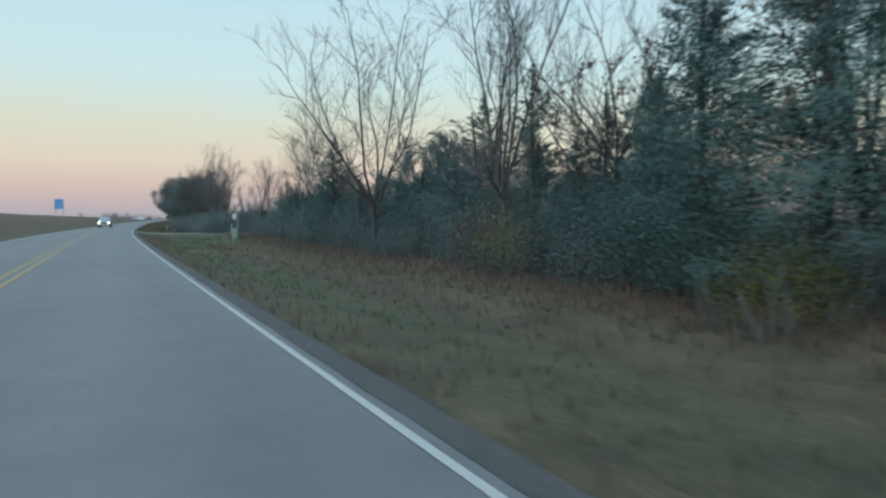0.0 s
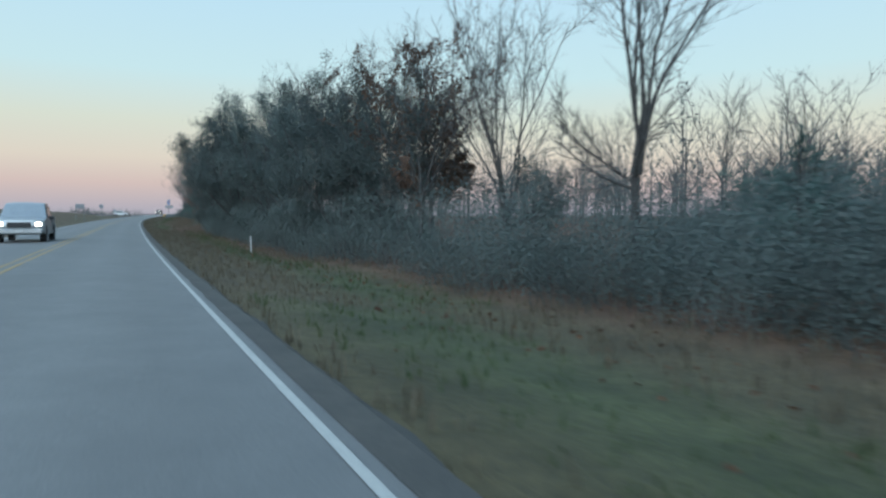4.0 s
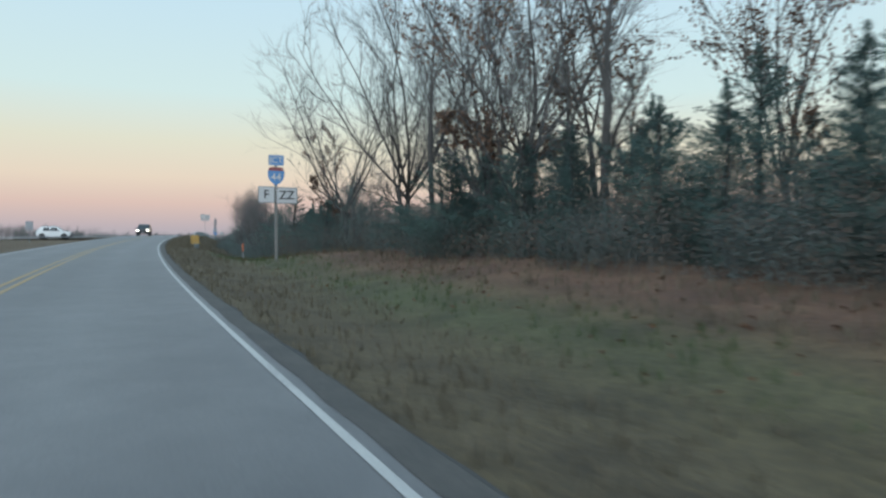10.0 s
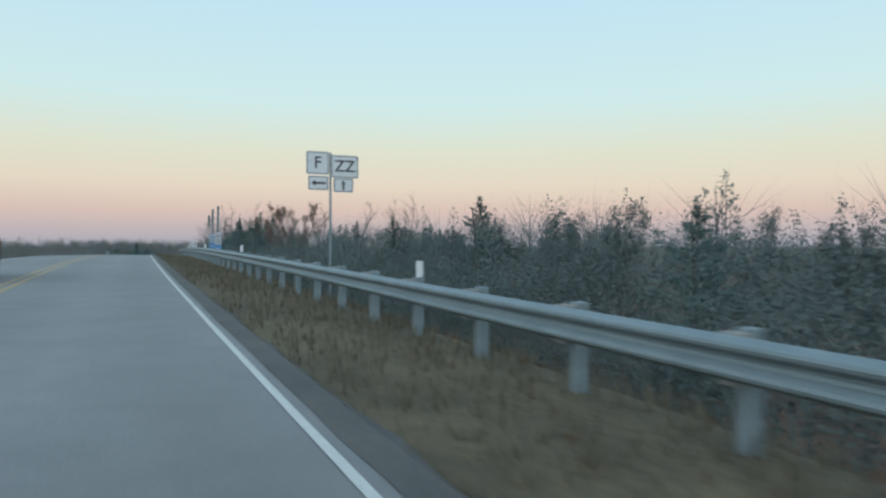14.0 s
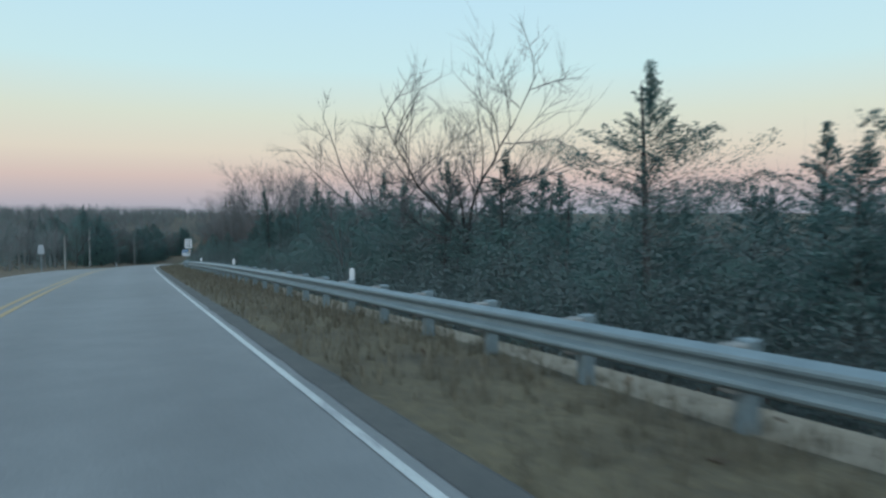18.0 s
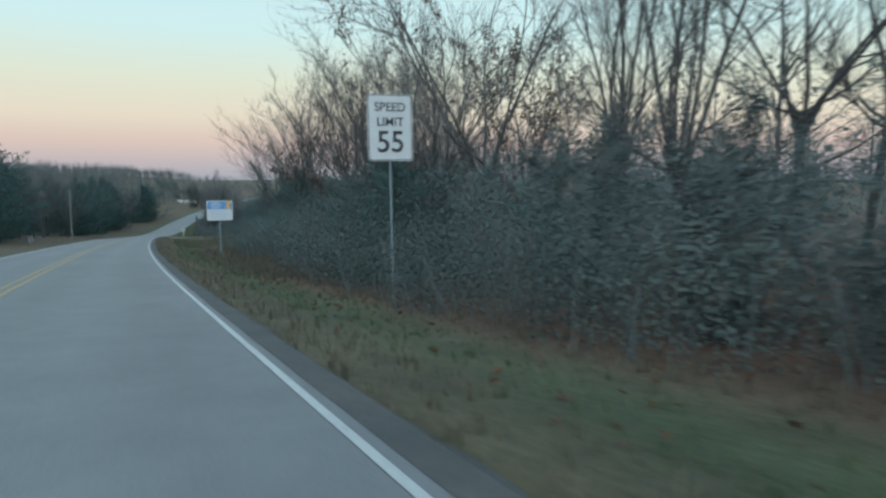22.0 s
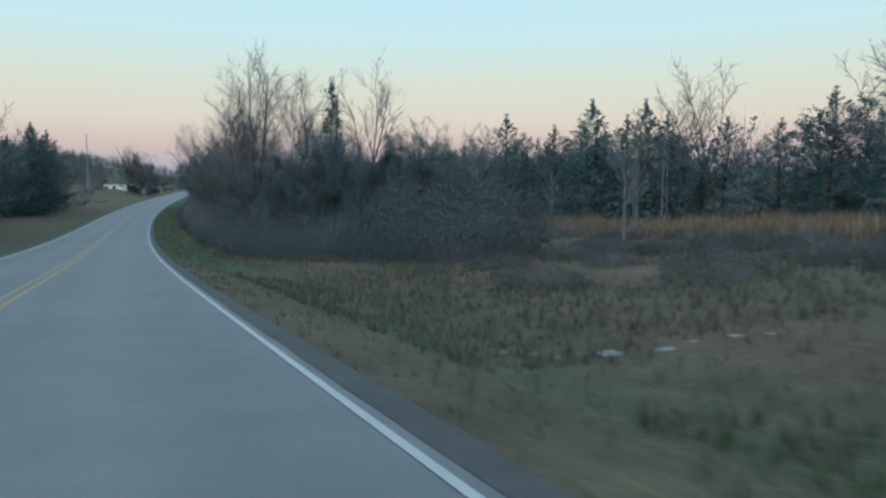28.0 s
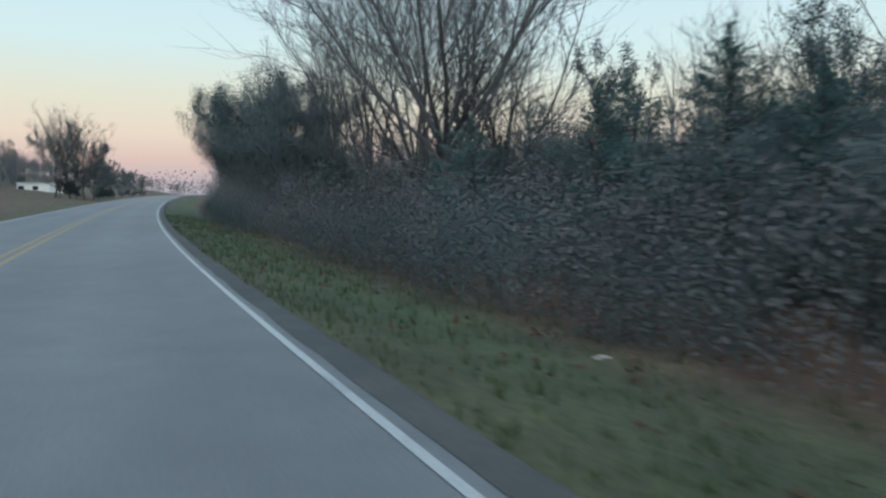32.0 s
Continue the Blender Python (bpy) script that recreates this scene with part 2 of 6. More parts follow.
M_GREENBOX = rough_paint("grey_green_cabinet_paint", (0.15, 0.24, 0.19), (0.21, 0.30, 0.24), 4.0, 0.5, bumps=0.03)
M_GALV_DARK = rough_paint("dull_sign_back", (0.22, 0.24, 0.26), (0.30, 0.31, 0.33), 4.0, 0.55, 0.4, 0.03)
M_TAN = rough_paint("tan_moulded_plastic", (0.34, 0.31, 0.26), (0.42, 0.38, 0.32), 5.0, 0.6, bumps=0.05)
M_TYRE = rough_paint("tyre_rubber", (0.02, 0.02, 0.02), (0.035, 0.035, 0.035), 12.0, 0.85, bumps=0.2)
M_RIM = rough_paint("alloy_rim", (0.45, 0.46, 0.47), (0.55, 0.56, 0.57), 6.0, 0.35, 0.8, 0.02)
M_TRIM = rough_paint("black_trim", (0.02, 0.02, 0.022), (0.04, 0.04, 0.042), 8.0, 0.6, bumps=0.05)
M_CARWHITE = rough_paint("white_car_paint", (0.52, 0.54, 0.54), (0.60, 0.61, 0.61), 1.5, 0.25, 0.0, 0.01)
M_CARSILVER = rough_paint("silver_car_paint", (0.36, 0.38, 0.39), (0.44, 0.46, 0.47), 1.5, 0.28, 0.5, 0.01)
M_CARDARK = rough_paint("dark_green_grey_car_paint", (0.045, 0.055, 0.055), (0.07, 0.08, 0.078), 1.5, 0.25, 0.3, 0.01)
M_GLASSDARK, _n, _l, _b = material("tinted_car_glass", 0.15)
_b.inputs["Base Color"].default_value = (0.02, 0.024, 0.028, 1)
M_SIDING = rough_paint("cream_siding", (0.62, 0.60, 0.52), (0.72, 0.70, 0.62), 2.0, 0.7, bumps=0.05)
M_ROOF = rough_paint("grey_metal_roof", (0.30, 0.31, 0.32), (0.40, 0.41, 0.41), 2.0, 0.5, 0.3, 0.05)
M_SAND = rough_paint("sandy_gravel", (0.175, 0.14, 0.097), (0.25, 0.205, 0.145), 2.0, 0.95, bumps=0.8)
M_STONE = rough_paint("pale_ditch_stone", (0.15, 0.148, 0.14), (0.24, 0.235, 0.225), 3.0, 0.9, bumps=0.6)
M_LAMP, _n, _l, _b = material("lit_headlamp", 0.3)
_b.inputs["Emission Color"].default_value, _b.inputs["Emission Strength"].default_value = (1.0, 0.90, 0.72, 1), 9.0
_b.inputs["Base Color"].default_value = (0.8, 0.8, 0.78, 1)

# ---- the road's line: heading and grade every 25 m ----
HEADING = (0.17, -0.00, -0.19, -0.68, -1.66, -2.62, -3.29, -3.69, -3.83, -4.32, -4.96, -5.81, -7.51, -9.19, -11.43, -12.50, -13.45, -14.23, -14.98, -15.78, -16.76, -17.79, -18.56, -18.99, -20.41, -21.48, -22.33, -23.60, -24.73, -25.32, -26.08, -27.14, -28.20, -30.01, -31.83, -33.25, -34.32, -35.14, -35.77, -36.26, -36.63, -36.93, -37.16, -37.34, -37.48, -37.59, -37.68, -37.75, -37.81, -37.85, -37.89)
GRADE = (-0.04, 0.25, 0.53, 0.48, 0.42, 0.58, 0.47, 0.75, 1.08, 1.01, 1.13, 1.21, 1.57, 1.58, 1.93, 1.75, 0.82, -0.76, -2.93, -4.61, -5.61, -6.69, -7.27, -6.86, -6.65, -6.55, -6.57, -7.30, -7.40, -6.98, -5.13, -2.56, -0.91, 0.19, 0.83, 1.12, 1.19, 1.12, 0.98, 0.81, 0.63, 0.48, 0.34, 0.23, 0.15, 0.08, 0.04, 0.00, -0.03, -0.05, -0.07)

STEP = 2.5
_s = np.arange(-25, 1200, STEP)
_k = np.arange(-25, 1226, 25.0)
_h = np.radians(np.interp(_s, _k, HEADING))
_g = np.interp(_s, _k, GRADE) / 100
_x = np.concatenate([[0], np.cumsum(-np.sin(_h[:-1]) * STEP)])
_y = np.concatenate([[0], np.cumsum(np.cos(_h[:-1]) * STEP)])
_z = np.concatenate([[0], np.cumsum(_g[:-1] * STEP)])
# run the line on behind the start
_s0 = _s[0]


def heading(s):
    return float(np.interp(s, _s, _h))


def road_point(s, l):
    h = heading(s)
    x, y, z = float(np.interp(s, _s, _x)), float(np.interp(s, _s, _y)), float(np.interp(s, _s, _z))
    if s < _s0:
        x, y = x - math.sin(h) * (s - _s0), y + math.cos(h) * (s - _s0)
    if s > _s[-1]:
        x, y = x - math.sin(h) * (s - _s[-1]), y + math.cos(h) * (s - _s[-1])
    return Vector((x + l * math.cos(h), y + l * math.sin(h), z))


def lerp(v, pts):
    if v <= pts[0][0]: return pts[0][1]
    for (a, fa), (b, fb) in zip(pts, pts[1:]):
        if v <= b: return fa + (fb - fa) * (v - a) / (b - a)
    return pts[-1][1]
RIGHT_PLAIN = ((3.7, -.03), (4.6, -.12), (6.5, -.42), (8.5, -.55), (12, -.45), (20, -.2), (60, .4), (160, 1))
RIGHT_RISE = ((3.7, -.03), (4.6, -.12), (6.2, -.34), (7.6, -.2), (10, .2), (13, .5), (22, .8), (60, 1.0), (160, 1.2))
RIGHT_BANK = ((3.7, -.03), (5.2, -.12), (6.9, -.3), (8.5, -1.1), (13, -2.8), (25, -4.4), (60, -6.5), (160, -11))
RIGHT_FIELD = ((3.7, -.03), (4.6, -.15), (6.5, -.7), (8.5, -.95), (12, -.75), (25, -.35), (60, .6), (160, 2))
LEFT_EARLY = ((3.7, -.03), (6, -.25), (9, .1), (16, 1.2), (25, 1.7), (60, 1.8), (160, 1))
LEFT_LATE = ((3.7, -.03), (6, -.3), (9, -.2), (16, .4), (30, 2.2), (60, 8), (110, 14), (160, 17))
LEFT_MID = ((3.7, -.03), (6, -.25), (9, -.4), (16, -.5), (30, -.8), (60, -1.4), (160, -3))
def blend(s, a, b, c, d):
    def sm(x): x = min(1, max(0, x)); return x * x * (3 - 2 * x)
    return sm((s - a) / (b - a)) * (1 - sm((s - c) / (d - c)))
def offset(s, l):
    if l >= 0:
        z = lerp(l, RIGHT_PLAIN)
        w = blend(s, 160, 190, 272, 292); z += w * (lerp(l, RIGHT_RISE) - z)
        w = blend(s, 284, 312, 508, 545); z += w * (lerp(l, RIGHT_BANK) - z)
        w = blend(s, 585, 630, 735, 790); z += w * (lerp(l, RIGHT_FIELD) - z)
        w = max(blend(s, 665, 670, 684, 689), blend(s, 74, 78, 89, 92)); z += w * (max(z, -.12 - .02 * l) - z)
    else:
        z = lerp(-l, LEFT_LATE); w = blend(s, -900, -800, 290, 345); z += w * (lerp(-l, LEFT_EARLY) - z)
        w = blend(s, 300, 350, 520, 700); z += w * (lerp(-l, LEFT_MID) - z)
    return z


def ground_point(s, l):
    p = road_point(s, l)
    bumpy = 0.0 if abs(l) < 4.2 else min(1, (abs(l) - 4.2) / 6) * (0.22 * noise.noise(Vector((s * 0.11, l * 0.16, 3))) + 0.5 * min(1, abs(l) / 60) * noise.noise(Vector((s * 0.02, l * 0.03, 9))))
    return Vector((p.x, p.y, p.z + offset(s, l) + bumpy - 0.02))


def spot(s, l, up=0.0, turn=0.0, tilt=0.0):
    """The pose of a thing that stands on the ground beside the road: x across to the right, y along the road."""
    p = ground_point(s, l)
    return Matrix.Translation((p.x, p.y, p.z + up)) @ Matrix.Rotation(heading(s) + radians(turn), 4, "Z") @ Matrix.Rotation(radians(tilt), 4, "Y")


def mown(s, l):
    """How green the verge is."""
    c, w, k = (6.2, 1.6, 0.6) if s < 52 else (9.0, 4.0, 0.8) if s < 79 else (6.2, 1.8, 0.65) if s < 110 else (6.4, 1.6, 0.4) if 172 < s < 238 else (8.2, 1.6, 0.7) if s < 298 else (6, 1, 0.0) if s < 505 else (6.2, 1.3, 0.85) if s < 600 else (6.6, 1.5, 0.65) if s < 712 else (5.6, 2.2, 1.0)
    return k * math.exp(-((l - c - 0.5 * noise.noise(Vector((s * 0.05, 0, 2)))) / w) ** 2)


TREE_EDGE = ((-80, 13), (5, 12.2), (35, 13.2), (60, 14.3), (76, 15), (80, 24), (86, 26), (89, 11.5), (98, 10.6), (105, 10.4), (128, 9.4), (150, 8.6), (172, 8.8), (184, 10.2), (215, 11.2), (240, 11.2), (262, 11), (276, 11), (287, 9.4), (294, 10.8), (306, 11),
             (320, 10.5), (480, 10.5), (500, 10.5), (508, 13.2), (522, 14), (529, 9), (550, 7.9), (585, 9), (594, 10.5), (598, 13.2), (601, 16.5), (604, 22), (610, 40), (700, 55), (712, 16), (725, 9.6), (740, 7.9), (760, 7.0), (1200, 7))


# ---- mesh helpers ----
def link_mesh(name, verts, faces, mat, parent=None, label="", smooth=False):
    me = bpy.data.meshes.new(name)
    me.from_pydata(verts, [], faces)
    me.materials.append(mat)
    if smooth:
        me.polygons.foreach_set("use_smooth", [True] * len(me.polygons))
    me.update()
    ob = new(name, me)
    if parent is not None:
        ob.parent = parent
    if label:
        tagged(ob, label)
    return ob


def cloud(mid, size, seed, slim=0.36, lean=None):
    """Four-cornered folded leaves round the places mid, as an array of corners; lean: the way they point, if any."""
    g = np.random.default_rng(seed)
    mid = np.asarray(mid, dtype=float)
    n = len(mid)
    u = g.normal(0, 1, (n, 3)) if lean is None else np.asarray(lean, dtype=float) + g.normal(0, 0.45, (n, 3))
    u /= np.linalg.norm(u, axis=1, keepdims=True) + 1e-6
    w = np.cross(u, g.normal(0, 1, (n, 3)))
    w /= np.linalg.norm(w, axis=1, keepdims=True) + 1e-6
    size = np.broadcast_to(np.asarray(size, dtype=float), (n,)).reshape(n, 1)
    fold = np.cross(u, w) * size * 0.18
    out = np.empty((n, 4, 3))
    out[:, 0], out[:, 2] = mid - u * size * 0.5, mid + u * size * 0.5
    out[:, 1], out[:, 3] = mid + w * size * slim + fold, mid - w * size * slim + fold
    return out


def link_leaves(name, verts, mat, parent=None, facing=None, seed=1, label=""):
    """Links a mesh of four-cornered leaves whose shading turns softly outwards, as a mass of foliage does."""
    co = verts.copy() if isinstance(verts, np.ndarray) else np.array([tuple(v) for v in verts], dtype=float).reshape(-1, 4, 3)
    mid = co.mean(1)
    if facing is None:
        top = mid[:, 2].max()
        way = mid - np.array((0, 0, 0.35 * top))
        way[:, 2] = 0.6 * way[:, 2] + 0.16 * top
    else:
        way = np.array(facing, dtype=float)
    way /= np.linalg.norm(way, axis=1, keepdims=True) + 1e-6
    way += np.random.default_rng(seed).normal(0, 0.10, way.shape)
    way /= np.linalg.norm(way, axis=1, keepdims=True) + 1e-6
    turned = (np.cross(co[:, 1] - co[:, 0], co[:, 2] - co[:, 0]) * way).sum(1) < 0
    co[turned, 1], co[turned, 3] = co[turned, 3].copy(), co[turned, 1].copy()
    n = len(co)
    me = bpy.data.meshes.new(name)
    me.vertices.add(4 * n)
    me.vertices.foreach_set("co", co.reshape(-1).astype(np.float32))
    me.loops.add(4 * n)
    me.loops.foreach_set("vertex_index", np.arange(4 * n, dtype=np.int32))
    me.polygons.add(n)
    me.polygons.foreach_set("loop_start", np.arange(0, 4 * n, 4, dtype=np.int32))
    me.polygons.foreach_set("use_smooth", np.ones(n, dtype=bool))
    me.update(calc_edges=True)
    me.materials.append(mat)
    ob = new(name, me)
    if parent is not None:
        ob.parent = parent
    me.normals_split_custom_set_from_vertices(np.repeat(way, 4, 0).tolist())
    return tagged(ob, label) if label else ob


def part(name, bm, mat, parent, label=""):
    me = bpy.data.meshes.new(name)
    bm.to_mesh(me)
    bm.free()
    me.materials.append(mat)
    ob = new(name, me)
    ob.parent = parent
    if label:
        tagged(ob, label)
    return ob


def thing(name, m, label, category, group="", kind=""):
    ob = new(name)
    ob.empty_display_size = 0.1
    ob.matrix_world = m
    return tagged(ob, label, category, group, kind)


def box(w, d, h, at=(0, 0, 0), bevel=0.01, taper=1.0, bm=None):
    """A box on its base at `at`, with softened edges; bm: join it to that mesh."""
    b = bmesh.new()
    r = bmesh.ops.create_cube(b, size=1)
    for v in r["verts"]:
        k = taper if v.co.z > 0 else 1.0
        v.co = Vector((v.co.x * w * k, v.co.y * d * k, (v.co.z + 0.5) * h))
    if bevel:
        bmesh.ops.bevel(b, geom=b.edges[:], offset=bevel, segments=1, affect="EDGES")
    bmesh.ops.translate(b, verts=b.verts[:], vec=Vector(at))
    return merge(bm, b)


def merge(bm, b):
    if bm is None:
        return b
    me = bpy.data.meshes.new("tmp")
    b.to_mesh(me)
    b.free()
    bm.from_mesh(me)
    bpy.data.meshes.remove(me)
    return bm


def rod(r, h, at=(0, 0, 0), sides=10, r2=None, axis="Z", bm=None):
    b = bmesh.new()
    bmesh.ops.create_cone(b, cap_ends=True, segments=sides, radius1=r, radius2=r if r2 is None else r2, depth=h)
    bmesh.ops.translate(b, verts=b.verts[:], vec=(0, 0, h / 2))
    if axis == "X":
        bmesh.ops.rotate(b, verts=b.verts[:], matrix=Matrix.Rotation(radians(90), 3, "Y"))
    if axis == "Y":
        bmesh.ops.rotate(b, verts=b.verts[:], matrix=Matrix.Rotation(radians(-90), 3, "X"))
    bmesh.ops.translate(b, verts=b.verts[:], vec=Vector(at))
    return merge(bm, b)


def slab(outline, depth, at=(0, 0, 0)):
    """A plate in the x-z plane from an outline, with thickness along y."""
    b = bmesh.new()
    front = [b.verts.new((x, 0, z)) for x, z in outline]
    back = [b.verts.new((x, depth, z)) for x, z in outline]
    b.faces.new(front)
    b.faces.new(back[::-1])
    for i in range(len(outline)):
        j = (i + 1) % len(outline)
        b.faces.new((front[j], front[i], back[i], back[j]))
    bmesh.ops.translate(b, verts=b.verts[:], vec=Vector(at))
    bmesh.ops.recalc_face_normals(b, faces=b.faces[:])
    return b


def rounded(w, h, r, steps=3):
    pts = []
    for cx, cz, a0 in ((w / 2 - r, h / 2 - r, 0), (-w / 2 + r, h / 2 - r, 90), (-w / 2 + r, -h / 2 + r, 180), (w / 2 - r, -h / 2 + r, 270)):
        for i in range(steps + 1):
            a = radians(a0 + 90 * i / steps)
            pts.append((cx + r * math.cos(a), cz + r * math.sin(a)))
    return pts


def lettering(text, size, mat, parent, at, squeeze=1.0, turn=0.0):
    """Words on a sign that faces back along the road, centred at `at`."""
    cu = bpy.data.curves.new("lettering", "FONT")
    cu.body, cu.size, cu.align_x, cu.align_y, cu.extrude, cu.offset = text, size, "CENTER", "CENTER", 0.002, size * 0.012
    tmp = new("lettering", cu)
    me = bpy.data.meshes.new_from_object(tmp)
    bpy.data.objects.remove(tmp)
    me.materials.clear()
    me.materials.append(mat)
    ob = new("lettering", me)
    ob.parent = parent
    ob.matrix_local = Matrix.Translation(at) @ Matrix.Rotation(radians(turn), 4, "Z") @ Matrix.Rotation(radians(90), 4, "X") @ Matrix.Diagonal((squeeze, 1, 1, 1))
    return ob


# ---- ground: one sheet along the road, drawn out to the horizon ----
def build_ground():
    lats = [-150, -110, -85, -65, -50, -40, -33, -27, -22, -18, -15, -12.5, -10.5, -9, -7.5, -6.2, -5.2, -4.5, -4.0, -3.6, 0, 3.6, 4.0, 4.4, 4.9, 5.4, 6.0, 6.6, 7.2, 7.8, 8.5, 9.3, 10.2, 11.2, 12.4, 14, 16, 18.5, 22, 26, 31, 38, 46, 56, 70, 90, 115, 150]
    ss = list(np.arange(-80, 1260, 4.0))
    rows, lit, grn = [], [], []
    for s in ss:
        edge = lerp(s, TREE_EDGE)
        for l in lats:
            p = ground_point(s, l)
            if abs(l) < 3.7:
                p.z -= 0.06
            rows.append(p)
            wild = blend(s, 606, 622, 690, 712) * blend(l, 6, 9, 36, 60) * (0.62 + 0.5 * noise.noise(Vector((s * 0.12, l * 0.14, 4))))
            grn.append(max(mown(s, abs(l)), wild))
            cover = lerp(s, ((0, 2.0), (110, 1.0), (150, 1.5), (176, 3.6), (190, 4.6), (236, 4.2), (250, 3.0), (275, 2.4), (300, 1), (540, 1), (560, 2.5), (600, 4), (608, 34), (640, 45), (702, 45), (712, 3), (730, 0.5)))
            lit.append(min(0.95, max(0, (l - edge + cover) / 2.0)) * (0.45 if 606 < s < 735 else 1) if l > 0 else 0.25 if l < -5 else 0)
    nl, ns = len(lats), len(ss)
    faces = [(i * nl + j, i * nl + j + 1, (i + 1) * nl + j + 1, (i + 1) * nl + j) for i in range(ns - 1) for j in range(nl - 1)]
    rim = [j for j in range(nl)] + [i * nl + nl - 1 for i in range(1, ns)] + [(ns - 1) * nl + j for j in range(nl - 2, -1, -1)] + [i * nl for i in range(ns - 2, 0, -1)]
    mid = Vector((150, 500, 0))
    prev = rim
    for reach in (400, 1200, 4500):
        ring = []
        for r in rim:
            d = rows[r] - mid
            d.z = 0
            far = d.length + reach
            d.normalize()
            ring.append(len(rows))
            rows.append(Vector((mid.x + d.x * far, mid.y + d.y * far, rows[r].z * (0.8 if reach < 1000 else 0.5 if reach < 2000 else 0.25) - (2 if reach < 1000 else 6))))
            lit.append(0.3)
            grn.append(0.2)
        for a in range(len(rim)):
            b = (a + 1) % len(rim)
            faces.append((prev[a], ring[a], ring[b], prev[b]))
        prev = ring
    ob = link_mesh("ground", rows, faces, M_GROUND, smooth=True)
    for nm, vals in (("litter", lit), ("green", grn)):
        a = ob.data.attributes.new(nm, "FLOAT", "POINT")
        a.data.foreach_set("value", vals)
    return tagged(ob, "rough autumn grass verge, ditch and leaf-strewn ground", "ground", kind="structure")


def ribbon(name, mat, s0, s1, l0, l1, up, label, category, parent=None, step=2.5, cuts=1, cross=0.0):
    """A strip that follows the road between two offsets."""
    ss = list(np.arange(s0, s1 + 0.01, step))
    rows, lat, faces = [], [], []
    for s in ss:
        for k in range(cuts + 1):
            l = l0 + (l1 - l0) * k / cuts
            p = road_point(s, l)
            rows.append((p.x, p.y, p.z + up - abs(l) * 0.012))
            lat.append((l % 3.6) / 3.6)
    n = cuts + 1
    for i in range(len(ss) - 1):
        for k in range(cuts):
            faces.append((i * n + k, i * n + k + 1, (i + 1) * n + k + 1, (i + 1) * n + k))
    ob = link_mesh(name, rows, faces, mat, parent)
    a = ob.data.attributes.new("lat", "FLOAT", "POINT")
    a.data.foreach_set("value", lat)
    return tagged(ob, label, category, kind="structure")


build_ground()
road = ribbon("road", M_ASPHALT, -75, 1150, -3.85, 3.85, 0.04, "worn grey two-lane asphalt road with a low crown", "road", cuts=28)
for nm, mt, a, b, lb in (("edge_line", M_WHITE_LINE, 3.455, 3.525, "worn white edge line on the asphalt"), ("edge_line", M_WHITE_LINE, -3.54, -3.44, "worn white edge line on the asphalt"),
                         ("centre_line", M_YELLOW_LINE, 0.08, 0.19, "faded yellow centre line"), ("centre_line", M_YELLOW_LINE, -0.19, -0.08, "faded yellow centre line")):
    ribbon(nm, mt, -75, 1150, a, b, 0.046, lb, "road marking")


def road_edge():
    """The crumbled, dirt-dark rim of the asphalt outside the white line, with an uneven border."""
    ss = np.arange(-20, 900, 0.8)
    V, F = [], []
    for s in ss:
        out = 3.84 + 0.08 * noise.noise(Vector((s * 0.7, 1, 1))) + 0.06 * noise.noise(Vector((s * 2.9, 4, 1)))
        for l, up in ((3.62 + 0.03 * noise.noise(Vector((s * 1.3, 8, 2))), 0.0055), (3.88, 0.006), (out + 0.14, -0.05)):
            p = road_point(s, l)
            V.append((p.x, p.y, p.z + 0.04 + up - l * 0.012))
    for i in range(len(ss) - 1):
        for k in range(2):
            F.append((i * 3 + k, i * 3 + k + 1, i * 3 + k + 4, i * 3 + k + 3))
    return tagged(link_mesh("road_edge", V, F, M_EDGE), "crumbled dark edge of the asphalt with grit and dirt", "road", kind="structure")


road_edge()


# ---- trees and brush ----
def tube(V, F, pts, radii, sides):
    """Adds a tapered, closed-ended tube along pts to the lists V and F."""
    base = len(V)
    n = len(pts)
    for i, (p, r) in enumerate(zip(pts, radii)):
        d = (pts[min(i + 1, n - 1)] - pts[max(i - 1, 0)]).normalized()
        a = d.orthogonal().normalized()
        b = d.cross(a)
        for k in range(sides):
            t = 2 * math.pi * k / sides
            V.append(p + a * (math.cos(t) * r) + b * (math.sin(t) * r))
    for i in range(n - 1):
        for k in range(sides):
            q = (k + 1) % sides
            F.append((base + i * sides + k, base + i * sides + q, base + (i + 1) * sides + q, base + (i + 1) * sides + k))
    F.append(tuple(base + (n - 1) * sides + k for k in range(sides)))


def spike(V, F, p, q, r):
    """A twig: a three-sided point from p to q."""
    d = (q - p).normalized()
    a = d.orthogonal().normalized() * r
    b = d.cross(a)
    i = len(V)
    V.extend((p + a, p - a * 0.5 + b * 0.87, p - a * 0.5 - b * 0.87, q))
    F.extend(((i, i + 1, i + 3), (i + 1, i + 2, i + 3), (i + 2, i, i + 3)))


def leaf(V, F, p, size, rng, lean=None, slim=0.33):
    """A small folded leaf of two triangles."""
    u = Vector((rng.uniform(-1, 1), rng.uniform(-1, 1), rng.uniform(-0.7, 0.7))).normalized() if lean is None else lean
    w = u.orthogonal().normalized()
    w.rotate(Matrix.Rotation(rng.uniform(0, 6.28), 3, u))
    fold = u.cross(w) * (size * 0.18)
    i = len(V)
    V.extend((p, p + u * (size * 0.5) + w * (size * slim) + fold, p + u * size, p + u * (size * 0.5) - w * (size * slim) + fold))
    F.extend(((i, i + 1, i + 2), (i, i + 2, i + 3)))


